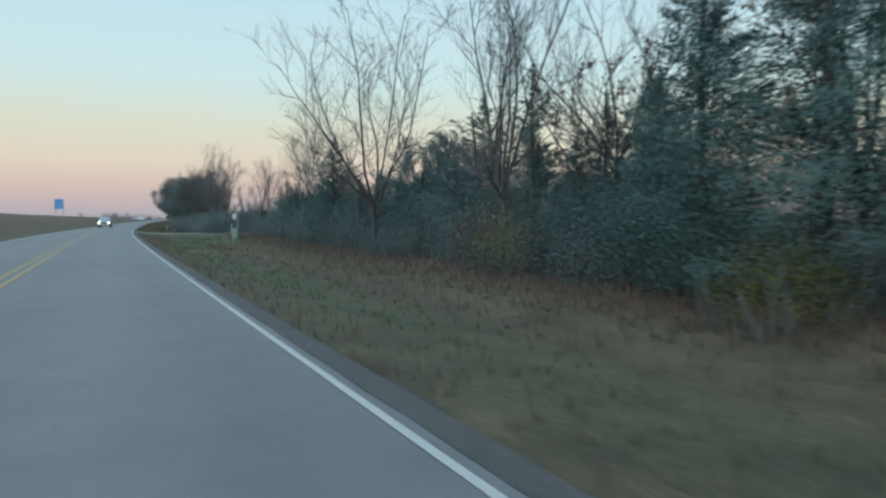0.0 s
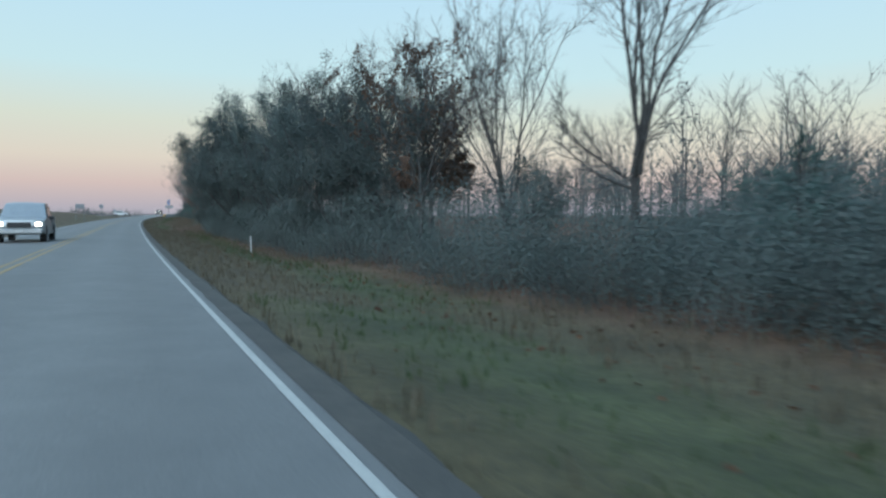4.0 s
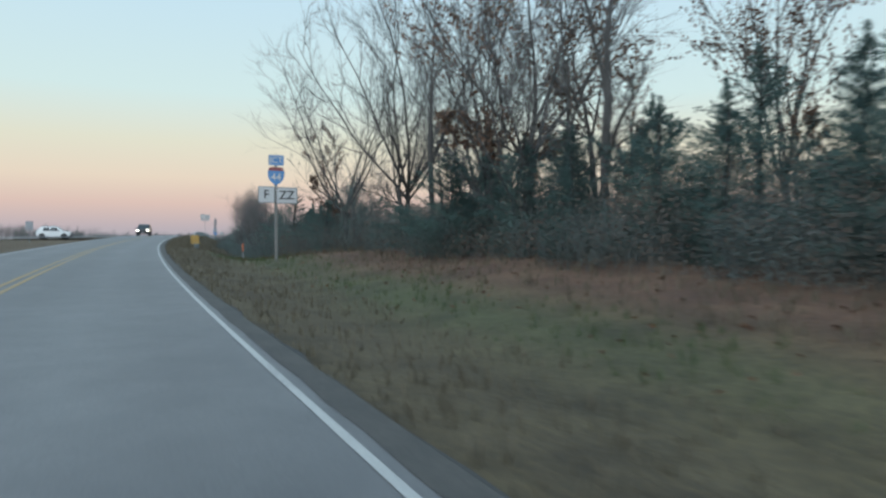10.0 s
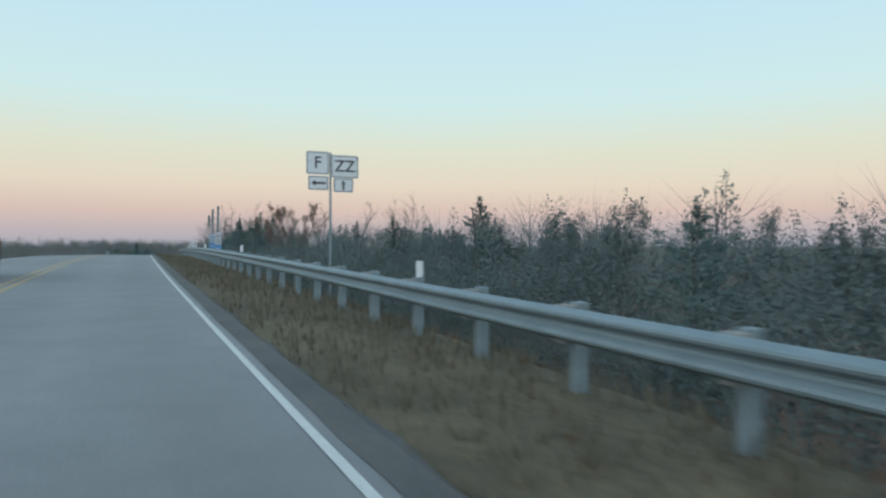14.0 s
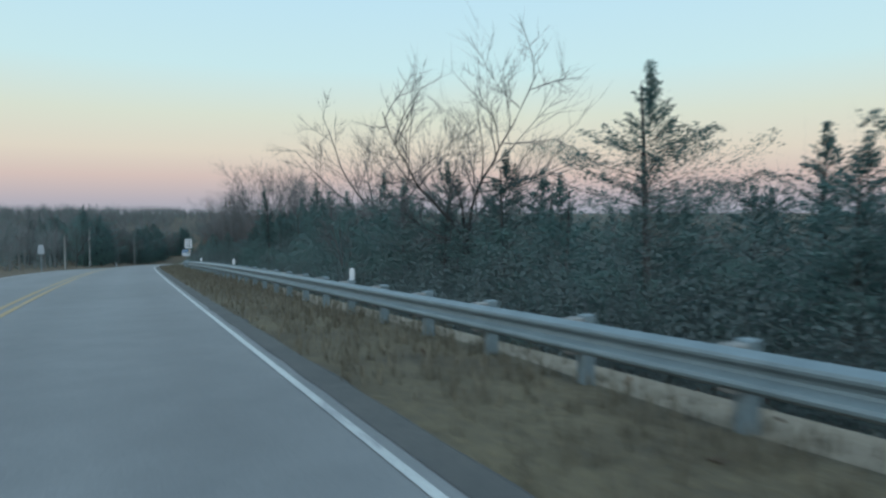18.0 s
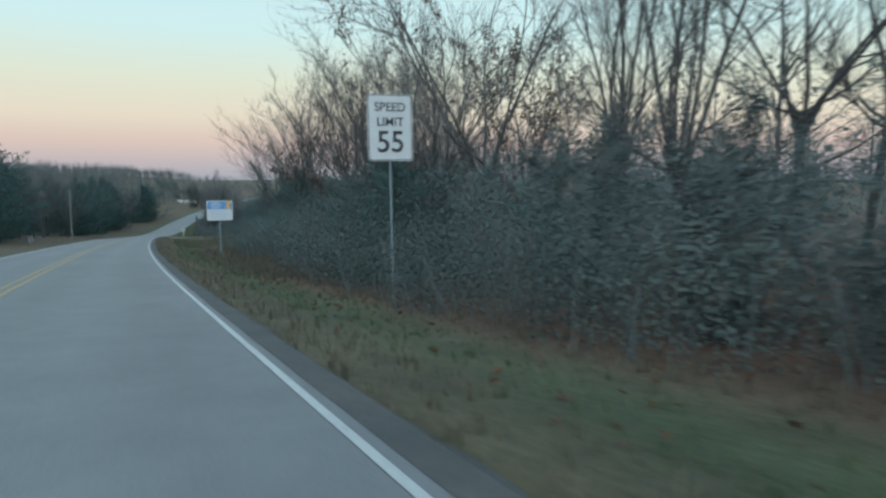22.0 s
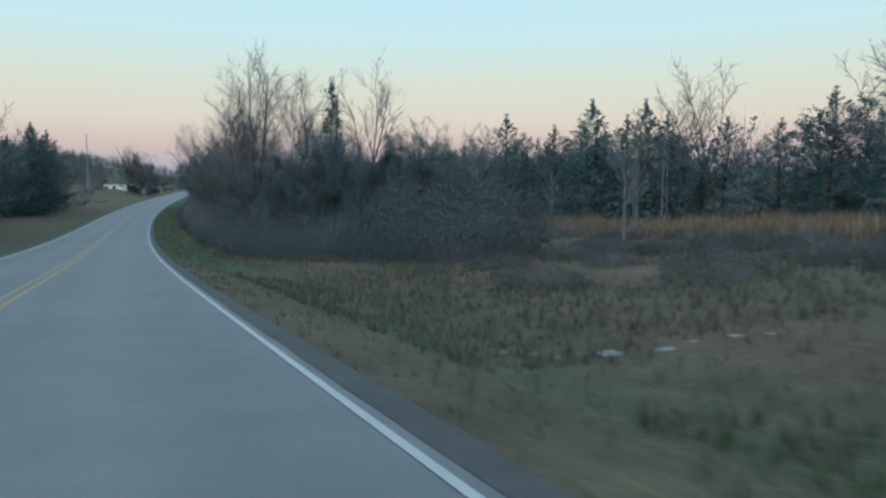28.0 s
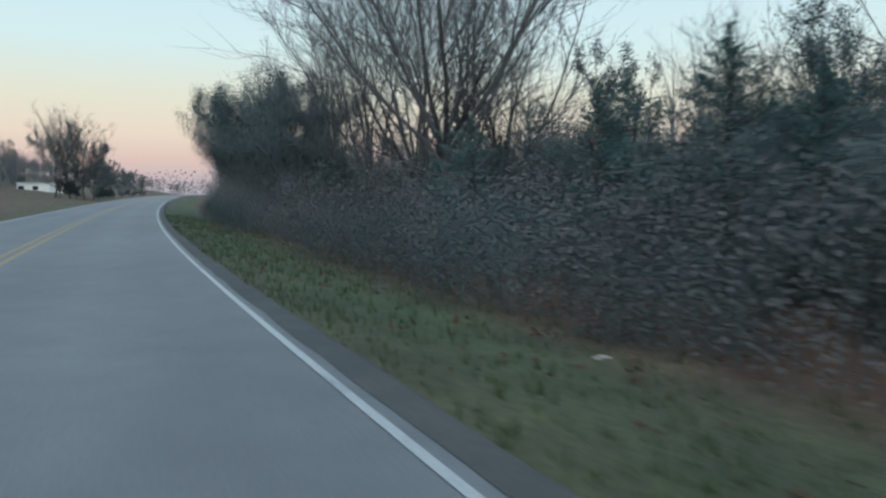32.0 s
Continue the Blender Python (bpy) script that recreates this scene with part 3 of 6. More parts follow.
def wander(start, way, length, steps, bend, lift, rng):
    pts, d = [start], way.normalized()
    for _ in range(steps):
        d = (d + Vector((rng.gauss(0, bend), rng.gauss(0, bend), rng.gauss(0, bend * 0.7) + lift))).normalized()
        pts.append(pts[-1] + d * (length / steps))
    return pts


def along(pts, f):
    f *= len(pts) - 1
    i = min(int(f), len(pts) - 2)
    return pts[i].lerp(pts[i + 1], f - i), (pts[i + 1] - pts[i]).normalized()


def bare_tree(seed, height=12.0, fork=0.3, leaders=4, spread=0.5, leaves=0, ivy=0, limb_n=9, twig_n=7, fine_n=5, leaf_size=0.13, low=0.3, tk=1.0, open_=0.75, lean=0.0, rise=0.035, crook=0.085, loose=0.07):
    """A leafless broadleaf tree: trunk, leaders, boughs, branches and twigs; leaves: how many dry leaves cling to it; ivy: evergreen leaves on the stems."""
    rng = random.Random(seed)
    V, F, TV, TF, LV, IV = [], [], [], [], [], []
    r0 = height * 0.0095 + 0.02
    stem_h = height * fork
    stem = wander(Vector((0, 0, -0.3)), Vector((rng.uniform(-0.1, 0.1) + lean, rng.uniform(-0.1, 0.1), 1)), stem_h + 0.3, 5, 0.05, 0.03, rng)
    tube(V, F, stem, [r0 * (1.35 if i == 0 else 1.08 - 0.05 * i) for i in range(6)], 8)
    boughs, tips = [], []
    for k in range(leaders):
        t = 6.283 * (k + rng.uniform(-0.3, 0.3)) / leaders
        s = spread * rng.uniform(0.45, 1.2) if leaders > 1 else 0.06
        d = Vector((math.cos(t) * s + lean * 0.6, math.sin(t) * s, 1))
        L = (height - stem_h) * rng.uniform(0.82, 1.03) * math.sqrt(1 + 0.35 * s * s)
        p = wander(stem[-1] - Vector((0, 0, rng.uniform(0, 0.25) * stem_h)), d, L, 9, crook, rise, rng)
        ra = r0 * (0.95 if leaders == 1 else 0.70 if leaders < 4 else 0.54) * rng.uniform(0.7, 1.05)
        tube(V, F, p, [ra * (1 - 0.94 * (i / 9) ** 0.75) + 0.009 for i in range(10)], 6)
        boughs.append((p, L, ra))
    for _ in range(3):   # a few low limbs on the stem
        q, d = along(stem, rng.uniform(low + 0.3, 1))
        t = rng.uniform(0, 6.283)
        p = wander(q, Vector((math.cos(t), math.sin(t), 0.45)), height * 0.26, 6, 0.12, 0.05, rng)
        tube(V, F, p, [r0 * 0.3 * (1 - i / 7) + 0.008 for i in range(7)], 5)
        boughs.append((p, height * 0.26, r0 * 0.3))
    branches = []
    for p, L, ra in boughs:
        for k in range(limb_n):
            f = 0.16 + 0.84 * (k + rng.random()) / limb_n
            q, d = along(p, min(f, 0.99))
            side = d.orthogonal().normalized()
            side.rotate(Matrix.Rotation(rng.uniform(0, 6.283), 3, d))
            reach = L * (0.46 - 0.27 * f) * rng.uniform(0.7, 1.25)
            b = wander(q, d * 0.8 + side * rng.uniform(0.5, 1.0) * open_, reach, 5, 0.11, 0.06, rng)
            rr = ra * (0.36 - 0.23 * f) + 0.005
            tube(V, F, b, [rr * (1 - i / 5.4) + 0.004 for i in range(6)], 3)
            branches.append((b, reach, rr))
    for b, L, rr in branches:
        for k in range(twig_n):
            f = 0.18 + 0.82 * (k + rng.random()) / twig_n
            q, d = along(b, min(f, 0.99))
            side = d.orthogonal().normalized()
            side.rotate(Matrix.Rotation(rng.uniform(0, 6.283), 3, d))
            tw = wander(q, d * 0.9 + side * rng.uniform(0.45, 0.9), L * 0.5 * rng.uniform(0.6, 1.3), 2, 0.15, 0.06, rng)
            spike(TV, TF, tw[0], tw[-1], 0.010 * tk)
            tips.append(tw)
            for _ in range(fine_n):
                q2, d2 = along(tw, rng.uniform(0.1, 0.99))
                e = q2 + (d2 * 1.0 + Vector((rng.uniform(-1, 1), rng.uniform(-1, 1), rng.uniform(-0.4, 1.0))) * 0.75).normalized() * (L * 0.32 * rng.uniform(0.5, 1.3))
                spike(TV, TF, q2, e, 0.0065 * tk)
    g = np.random.default_rng(seed)
    for _ in range(leaves):
        q, d = along(rng.choice(tips), rng.uniform(0.1, 0.99))
        LV.append(tuple(q + Vector((rng.gauss(0, loose), rng.gauss(0, loose), rng.gauss(-0.03, loose)))))
    for _ in range(ivy):
        p, L, ra = rng.choice(boughs[:leaders])
        q, d = along(stem, rng.random()) if rng.random() < 0.3 else along(p, 0.62 * rng.random() ** 1.3)
        IV.append(tuple(q + Vector((rng.gauss(0, 0.26), rng.gauss(0, 0.26), rng.gauss(0, 0.2)))))
    return (("trunk", V, F, M_BARK), ("crown", TV, TF, M_TWIG)) + ((("foliage", cloud(LV, leaf_size * g.uniform(0.7, 1.35, leaves), seed), None, M_OAKLEAF),) if leaves else ()) + ((("ivy", cloud(IV, g.uniform(0.06, 0.11, ivy), seed), None, M_CEDAR),) if ivy else ())


def cedar_tree(seed, height=7.0, width=0.34, ragged=0.25, leaf_size=0.06, n=150, count=26000, full=0.72):
    """An eastern redcedar: a dark, ragged cone of short upswept sprays, close with fine scale leaves."""
    rng = random.Random(seed)
    g = np.random.default_rng(seed)
    V, F = [], []
    stem = wander(Vector((0, 0, -0.3)), Vector((0, 0, 1)), height * 0.97, 7, 0.02, 0.02, rng)
    tube(V, F, stem, [0.016 * height * (1 - i / 7.4) + 0.01 for i in range(8)], 7)
    lobes = [(rng.uniform(0, 6.283), rng.uniform(0.1, 0.85), rng.uniform(0.1, 0.3 + ragged)) for _ in range(11)]
    boughs = []
    for k in range(n):
        f = ((k + rng.random()) / n) ** 1.15
        t = rng.uniform(0, 6.283)
        swell = 1 + sum(q for a, c, q in lobes if abs((t - a + 3.14) % 6.283 - 3.14) < 0.5 and abs(f - c) < 0.10) - ragged * rng.random()
        reach = height * width * (1 - f) ** full * min(1, 0.7 + f * 4) * swell + 0.012 * height
        d = Vector((math.cos(t), math.sin(t), rng.uniform(-0.2, 0.25) + f * 0.55))
        b = wander(Vector((0, 0, height * (0.02 + 0.94 * f))), d, reach, 4, 0.09, 0.04, rng)
        spike(V, F, b[0], b[-1], 0.018)
        boughs.append(b)
    pts = np.array([[tuple(q) for q in b] for b in boughs])
    reach = np.linalg.norm(pts[:, -1] - pts[:, 0], axis=1)
    pick = g.choice(n, count, p=reach ** 1.15 / (reach ** 1.15).sum())
    at = 4 * np.clip(0.04 + 0.98 * g.random(count) ** 0.68, 0, 0.999)
    seg = at.astype(int)
    a, b = pts[pick, seg], pts[pick, seg + 1]
    loose = (0.048 * height * (1.15 - at / 4.4) * np.clip(reach[pick] / (height * width), 0.25, 1)).reshape(-1, 1)
    mid = a + (b - a) * (at - seg).reshape(-1, 1) + g.normal(0, 1, (count, 3)) * loose * (1, 1, 0.75)
    lead = int(count * 0.012)
    mid[:lead] = np.stack((g.normal(0, 0.008 * height, lead), g.normal(0, 0.008 * height, lead), height * g.uniform(0.9, 1.02, lead)), 1)
    way = (b - a) / (np.linalg.norm(b - a, axis=1, keepdims=True) + 1e-6) + (0, 0, 0.5)
    return ("trunk", V, F, M_DARKBARK), ("crown", cloud(mid, leaf_size * g.uniform(0.6, 1.5, count), seed, 0.30, way), None, M_CEDAR)


def brush_clump(seed, width=4.5, height=3.0, stems=90, leaves=1300, thorny=0.5):
    """A thicket: many thin stems with side twigs and small dull leaves."""
    rng = random.Random(seed)
    V, F = [], []
    for _ in range(stems):
        a, r = rng.uniform(0, 6.283), width * 0.5 * math.sqrt(rng.random())
        p0 = Vector((math.cos(a) * r, math.sin(a) * r, -0.25))
        h = height * rng.uniform(0.45, 1.1) * (1 - 0.35 * (2 * r / width) ** 2)
        p = wander(p0, Vector((math.cos(a) * 0.25, math.sin(a) * 0.25, 1)), h, 3, 0.14, 0.02, rng)
        tube(V, F, p, [0.022, 0.016, 0.011, 0.006], 3)
        for _ in range(6):
            q, d = along(p, rng.uniform(0.25, 0.99))
            e = q + (d + Vector((rng.gauss(0, 0.7), rng.gauss(0, 0.7), rng.gauss(0.1, 0.4)))).normalized() * (h * rng.uniform(0.12, 0.32))
            spike(V, F, q, e, 0.008)
    g = np.random.default_rng(seed)
    a, r = g.uniform(0, 6.283, leaves), width * 0.52 * np.sqrt(g.uniform(0, 1, leaves))
    top = height * (0.92 - 0.42 * (2 * r / width) ** 2) * g.uniform(0.8, 1.1, leaves)
    mid = np.stack((np.cos(a) * r, np.sin(a) * r, top * g.random(leaves) ** 0.75), 1)
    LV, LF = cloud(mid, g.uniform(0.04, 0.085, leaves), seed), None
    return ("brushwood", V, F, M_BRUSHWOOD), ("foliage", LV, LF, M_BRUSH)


def prototype(name, pieces, label, category, group, tall=0.0):
    """Builds one plant far under no ground: it is used itself by the first place that asks for it."""
    root = thing(name, Matrix(), label, category, group)
    if tall:   # bring the tree to its height
        k = tall / float(np.percentile(np.array([v.z for nm, V, F, mt in pieces if F for v in V]), 99.7))
        pieces = tuple((nm, V * k if F is None else [v * k for v in V], F, mt) for nm, V, F, mt in pieces)
    for nm, V, F, mt in pieces:
        ob = link_leaves(nm, V, mt, root) if F is None else link_mesh(nm, V, F, mt, root)
        if nm != "trunk":
            tagged(ob, kind="stuff")
    return [root, True]


def plant(proto, m):
    root, fresh = proto
    if fresh:
        proto[1] = False
        root.matrix_world = m
        return root
    c = copy_thing(root, m)
    c.scale = m.to_scale()
    return c


BARE_LABEL = "bare grey-barked broadleaf tree with fine twigs, leafless"
OAK_LABEL = "oak tree keeping its dry brown leaves"
CEDAR_LABEL = "dark green ragged redcedar tree"
BRUSH_LABEL = "dense dull thicket of thin stems and small leaves"


def bares(rows, label, group, **more):
    return [(12.0, prototype("bare_tree", bare_tree(sd, 12.0, fk, ld, sp, open_=op, **more), label, "tree", group, 12.0)) for sd, fk, ld, sp, op in rows]


VASES = bares(((1, 0.24, 6, 0.34, 0.6), (2, 0.30, 5, 0.30, 0.7), (3, 0.16, 7, 0.36, 0.6)), "bare tree with upright forking stems and fine grey twigs", "bare roadside trees")
ROUNDS = bares(((4, 0.30, 6, 0.72, 0.9), (5, 0.36, 5, 0.62, 1.0), (6, 0.24, 7, 0.80, 0.85)), "bare grey-barked tree with a broad rounded crown", "bare roadside trees")
SLIMS = bares(((7, 0.40, 2, 0.16, 0.7), (8, 0.34, 3, 0.20, 0.6), (9, 0.46, 1, 0.1, 0.7)), "slim bare tree with thin upright branches", "bare roadside trees", limb_n=10)
BROADS = bares(((10, 0.40, 4, 0.95, 1.2),), "broad leaning bare tree with long crooked limbs", "bare roadside trees", lean=-0.16, limb_n=13, rise=-0.035, crook=0.15)
IVIES = bares(((18, 0.28, 5, 0.55, 0.9),), "bare tree whose stems are clad in dark ivy", "bare roadside trees", ivy=16000)
FAR_BARES = bares(((41, 0.30, 5, 0.55, 0.9), (42, 0.32, 4, 0.36, 0.8), (43, 0.25, 6, 0.70, 0.9)), BARE_LABEL, "bare trees of the wood behind", tk=1.7, limb_n=8, twig_n=6, fine_n=4)
OAKS = [(11.0, prototype("oak_tree", bare_tree(s, 11.0, fk, ld, sp, lv, limb_n=8, twig_n=6, fine_n=2, open_=op), OAK_LABEL, "tree", "brown-leaved oaks", 11.0))
        for s, fk, ld, sp, op, lv in ((11, 0.30, 5, 0.55, 0.9, 4200), (12, 0.24, 6, 0.45, 0.8, 5200), (13, 0.42, 2, 0.2, 1.0, 3600))]
DENSE_OAKS = [(9.0, prototype("oak_tree", bare_tree(s, 9.0, 0.10, 7, 0.60, 42000, limb_n=7, twig_n=6, fine_n=2, leaf_size=0.085, loose=0.2), "rounded tree crowded with dull grey-green leaves", "tree", "brown-leaved oaks", 9.0)) for s in (14, 15)]
FAR_ROUND = [(9.0, prototype("broadleaf_tree", bare_tree(s, 9.0, 0.10, 6, 0.62, 13000, limb_n=6, twig_n=5, fine_n=2, leaf_size=0.12, tk=1.5, loose=0.16), "rounded tree with dense dull twigs and leaves", "tree", "rounded trees", 9.0)) for s in (16, 17)]
for tall, (dense, fresh) in DENSE_OAKS + FAR_ROUND:
    for piece in dense.children:
        if piece.name.startswith("foliage"):
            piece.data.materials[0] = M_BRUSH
CEDARS = [(7.0, prototype("redcedar_tree", cedar_tree(s, 7.0, w, rg), CEDAR_LABEL, "tree", "redcedars"))
          for s, w, rg in ((21, 0.36, 0.4), (22, 0.44, 0.35), (23, 0.30, 0.5), (24, 0.38, 0.55))]
SPIRES = [(7.0, prototype("redcedar_tree", cedar_tree(30, 7.0, 0.15, 0.5, count=15000), "slim dark green redcedar spire", "tree", "redcedars"))]
BIG_CEDARS = [(12.0, prototype("redcedar_tree", cedar_tree(s, 12.0, w, rg, 0.078, 230, 46000), CEDAR_LABEL, "tree", "redcedars")) for s, w, rg in ((28, 0.27, 0.5), (29, 0.34, 0.5))]
FAR_CEDARS = [(7.0, prototype("redcedar_tree", cedar_tree(s, 7.0, w, rg, 0.10, 130, 9000, 0.6), CEDAR_LABEL, "tree", "redcedars beyond"))
              for s, w, rg in ((25, 0.36, 0.4), (26, 0.42, 0.4), (27, 0.48, 0.45))]
BRUSHES = [(3.0, prototype("thicket", brush_clump(s, w, 3.0, n, lv), BRUSH_LABEL, "brush", "roadside thickets"))
           for s, w, n, lv in ((31, 4.5, 44, 7000), (32, 5.8, 52, 9000), (33, 3.8, 38, 6000))]
RUSSET_OAKS = [(9.0, prototype("oak_tree", bare_tree(s, 9.0, 0.14, 6, 0.5, 16000, limb_n=7, twig_n=6, fine_n=2, leaf_size=0.10, loose=0.12), "rounded oak crowded with dull russet leaves", "tree", "brown-leaved oaks", 9.0)) for s in (19,)]
KINDS = {"Q": RUSSET_OAKS, "V": VASES, "R": ROUNDS, "S": SLIMS, "I": IVIES, "O": OAKS, "D": DENSE_OAKS, "C": CEDARS, "P": SPIRES, "K": BIG_CEDARS, "F": FAR_BARES, "G": FAR_CEDARS, "N": FAR_ROUND}

# trees that stand out, stretch by stretch: distance along the road, offset from its middle, top above the road
TREES_START = {
    "R": ((32.2, 13.9, 12), (52, 18, 10.6), (73, 19.3, 6.6), (20, 19, 11)), "V": ((22.3, 15.6, 12.5), (64.3, 18.5, 10.8), (79, 17.2, 8.6), (97.2, 14.9, 10.2), (112.6, 15.4, 13.6), (119.8, 15.7, 10)),
    "S": ((75, 22, 6.2), (95.7, 19.2, 6.4), (104, 18.5, 7)), "N": ((46, 22, 7.4), (42, 22.5, 7), (38, 21.5, 6.8), (35, 23, 7.4)), "K": ((20, 20.5, 7.2), (19, 17.6, 5.6), (14, 15, 5.4), (11.4, 14.2, 7.8), (8.8, 14.6, 9.5), (5, 14.8, 10.5), (-3, 15, 11)),
    "C": ((44.3, 15.4, 6.9), (45.6, 16.8, 5.6), (29.8, 18.8, 7.5), (30, 15.4, 4), (26, 15.4, 4.2), (23, 17.5, 4.6), (17, 14.8, 4), (39, 15.4, 3.8), (48, 15.6, 4.2), (35, 16.4, 4), (57, 16, 4.2), (65, 16.9, 5.1), (61, 18, 4.2), (70, 19, 4)),
    "F": ((131.5, 65.6, 17.3), (150, 70, 18), (166, 75, 19.5), (185, 72, 17.2), (141, 78, 17), (120, 62, 15)),
}
TREES_BUSH = {
    "D": ((127.5, 13.8, 8), (133, 13.2, 9.4), (131, 12.2, 7.6), (139, 12.4, 9.3), (146, 12, 9.8), (154, 12.6, 11), (155, 11, 9.6), (162, 11.5, 9.8), (170, 11, 8.4), (177, 10.8, 7), (165, 14, 11)),
    "O": ((130, 14.6, 10.2), (142, 14, 10.6), (124.5, 14.2, 7)), "V": ((128, 15.5, 11), (136, 16, 12), (150, 15, 12.6), (182, 13, 10)), "S": ((160, 15, 12.5), (173, 13.5, 11)),
}
TREES_WOOD = {
    "V": ((204.9, 11.9, 9.2), (202, 12.9, 12), (245.4, 13.8, 13.4), (231.5, 15.5, 12.8), (268, 15, 14)), "R": ((246, 12.2, 11.2), (279, 15.7, 15.5), (279.2, 12.4, 10.8), (276, 18.5, 14)),
    "Q": ((214.5, 12.8, 5.6), (216.8, 13.4, 6.2), (224, 13.2, 5.6)), "S": ((260, 14.4, 13), (264.5, 16, 12), (209.5, 13, 13), (212.5, 14.4, 12.5), (206.5, 14, 13), (218.5, 15, 12)), "O": ((287, 14, 8), (190, 12, 11), (196, 13, 12), (224, 13.5, 13.4), (236, 14, 12.6), (264, 14.4, 12), (186, 14.5, 12), (219, 13.4, 12.5), (184, 12.4, 5.2), (188, 13, 4.6), (193, 12.2, 5), (199, 12.6, 4.4), (208, 13, 4.6), (214, 14, 5)),
    "C": ((204, 14.6, 3.4), (207, 14, 3.5), (210.5, 14.4, 4), (201, 14, 3.4), (216, 13.2, 5.2), (240, 13.5, 4.6), (222, 13, 4.4), (250, 14, 4.2), (262, 13, 4), (258, 14.5, 4.6), (260, 16, 5.2), (257, 17, 6), (266, 14, 4.6), (269, 15.5, 5.4), (263, 15, 4.8), (232, 13, 4)),
    "K": ((255.5, 14, 4.6), (253.5, 15.4, 5.4), (251.6, 14.4, 5.6), (250, 16.5, 7.2)),
}
TREES_RAIL = {
    "R": ((306.4, 20.6, 8.9), (312, 13.2, 5), (318, 13.4, 5)), "V": ((310.5, 11.6, 4.8), (314, 11.8, 5.5), (317, 12, 5.3), (321, 12.2, 5)), "S": ((307, 11.6, 4), (309, 12, 4.6), (312.5, 12.6, 5.2), (315.5, 12.4, 5.2), (319, 12.6, 5), (321, 11.8, 5.2), (323, 12.4, 5), (325, 11.8, 5), (327.5, 12.6, 4.6), (411, 16.5, 4.6), (404, 18, 5), (396, 19, 4.5), (389, 20, 4.5), (477, 13, 5)),
    "C": ((303, 18, 3.6), (300, 15, 3.2), (306, 17, 3.4), (315.5, 17.7, 3.3), (312.5, 18.7, 3.1), (296, 14, 3), (336.7, 16.6, 4), (334.7, 14.1, 3.2), (331, 15.5, 2.4), (438.5, 17, 6.2), (434.5, 17.8, 5.6), (446, 17, 5.6), (377, 20.5, 3.5), (388, 19.2, 2.8), (434.6, 13.9, 5.1)),
    "Q": ((422.8, 18, 6.2),), "K": ((302, 15.4, 3.4), (300.4, 16.6, 4), (298.6, 14.8, 3.4), (296.5, 16, 4), (455.3, 15.7, 6.1)),
}
TREES_BEND = {
    "C": ((434, 15.8, 4.2), (442, 16, 4.9), (450, 17, 3.4), (460, 16, 3.4), (470, 16, 5), (464, 16, 4.6), (473, 15, 4.6), (482, 14.6, 4.6), (486, 14.2, 4.4), (512, 13.5, 4.8), (519, 14, 4.6), (496.1, 15.8, 6.6), (488, 15, 5), (505, 14.4, 4.8), (511, 15, 4.4)), "K": ((477.5, 15.6, 5.3), (503, 16, 5.8), (506, 15, 5.2), (499.5, 16.4, 5), (510, 16.4, 5.4)), "P": ((500.6, 12.8, 6.7),),
    "R": ((492.5, 20.5, 13.2), (521, 16, 11), (516, 16.5, 11), (544.4, 18.8, 15.8), (559.5, 14.5, 11.8)), "V": ((505.4, 16.1, 9), (525.7, 20, 12.2), (549, 13.8, 11.4)), "S": ((528.8, 18.5, 8), (551, 23, 14)),
}
TREES_SIGNS = {
    "V": ((561, 13, 9.4), (541, 15, 11), (587.5, 14.5, 12.2), (585.4, 17, 13.5), (553, 15, 11.5)), "R": ((548.5, 16.7, 11), (589.4, 12.8, 9.5), (568, 14.5, 10.5), (577, 14.5, 11)), "O": ((569, 17, 12), (582, 16, 10)),
    "C": ((598.2, 15.5, 6.6), (598, 12.8, 5)), "I": ((597.8, 14.8, 12),), "K": ((598, 14.2, 4.8), (601, 17.4, 5.2), (595.5, 14.5, 4.8), (597, 17, 5.2)),
}
TREES_FIELD = {
    "F": ((690, 78, 24), (694, 70, 24), (698, 58, 20), (701, 60, 23), (704, 66, 25), (703, 53, 17), (708, 64, 22), (697, 66, 24), (686, 62, 22.5), (680, 57, 19), (676, 60, 20), (672, 64, 20), (668, 62, 18), (684, 70, 22.5), (716, 60, 17), (721, 64, 17), (731.3, 50, 15), (806.8, 49.8, 17.5), (790, 56, 15), (820, 52, 15), (750, 62, 14)),
    "G": ((710, 46.8, 11.9), (708.3, 50.9, 11.2), (736.6, 47.6, 12.3), (743.4, 46.7, 13), (747, 48, 11), (758.3, 44, 13), (729, 50.2, 9.8)),
}
TREES_THICKET = {
    "D": ((728, 16, 7.4), (724, 18, 6.8), (722, 20.5, 6.2), (730, 14, 7.6), (735, 12.5, 6), (733, 18, 7.4), (726, 22, 6.6)),
    "V": ((735.7, 14.8, 12.5), (753.7, 13.6, 18), (752, 12, 14)), "P": ((731.3, 15.5, 11.2),), "S": ((732.3, 18.4, 12.8), (741, 17, 11)), "R": ((764, 14, 11), (760, 17, 10), (757, 15, 13)),
    "C": ((738, 20, 6), (742, 22, 5), (730, 24, 6.4), (746, 18, 4.4), (736, 24, 7), (750, 20, 4.5)),
}
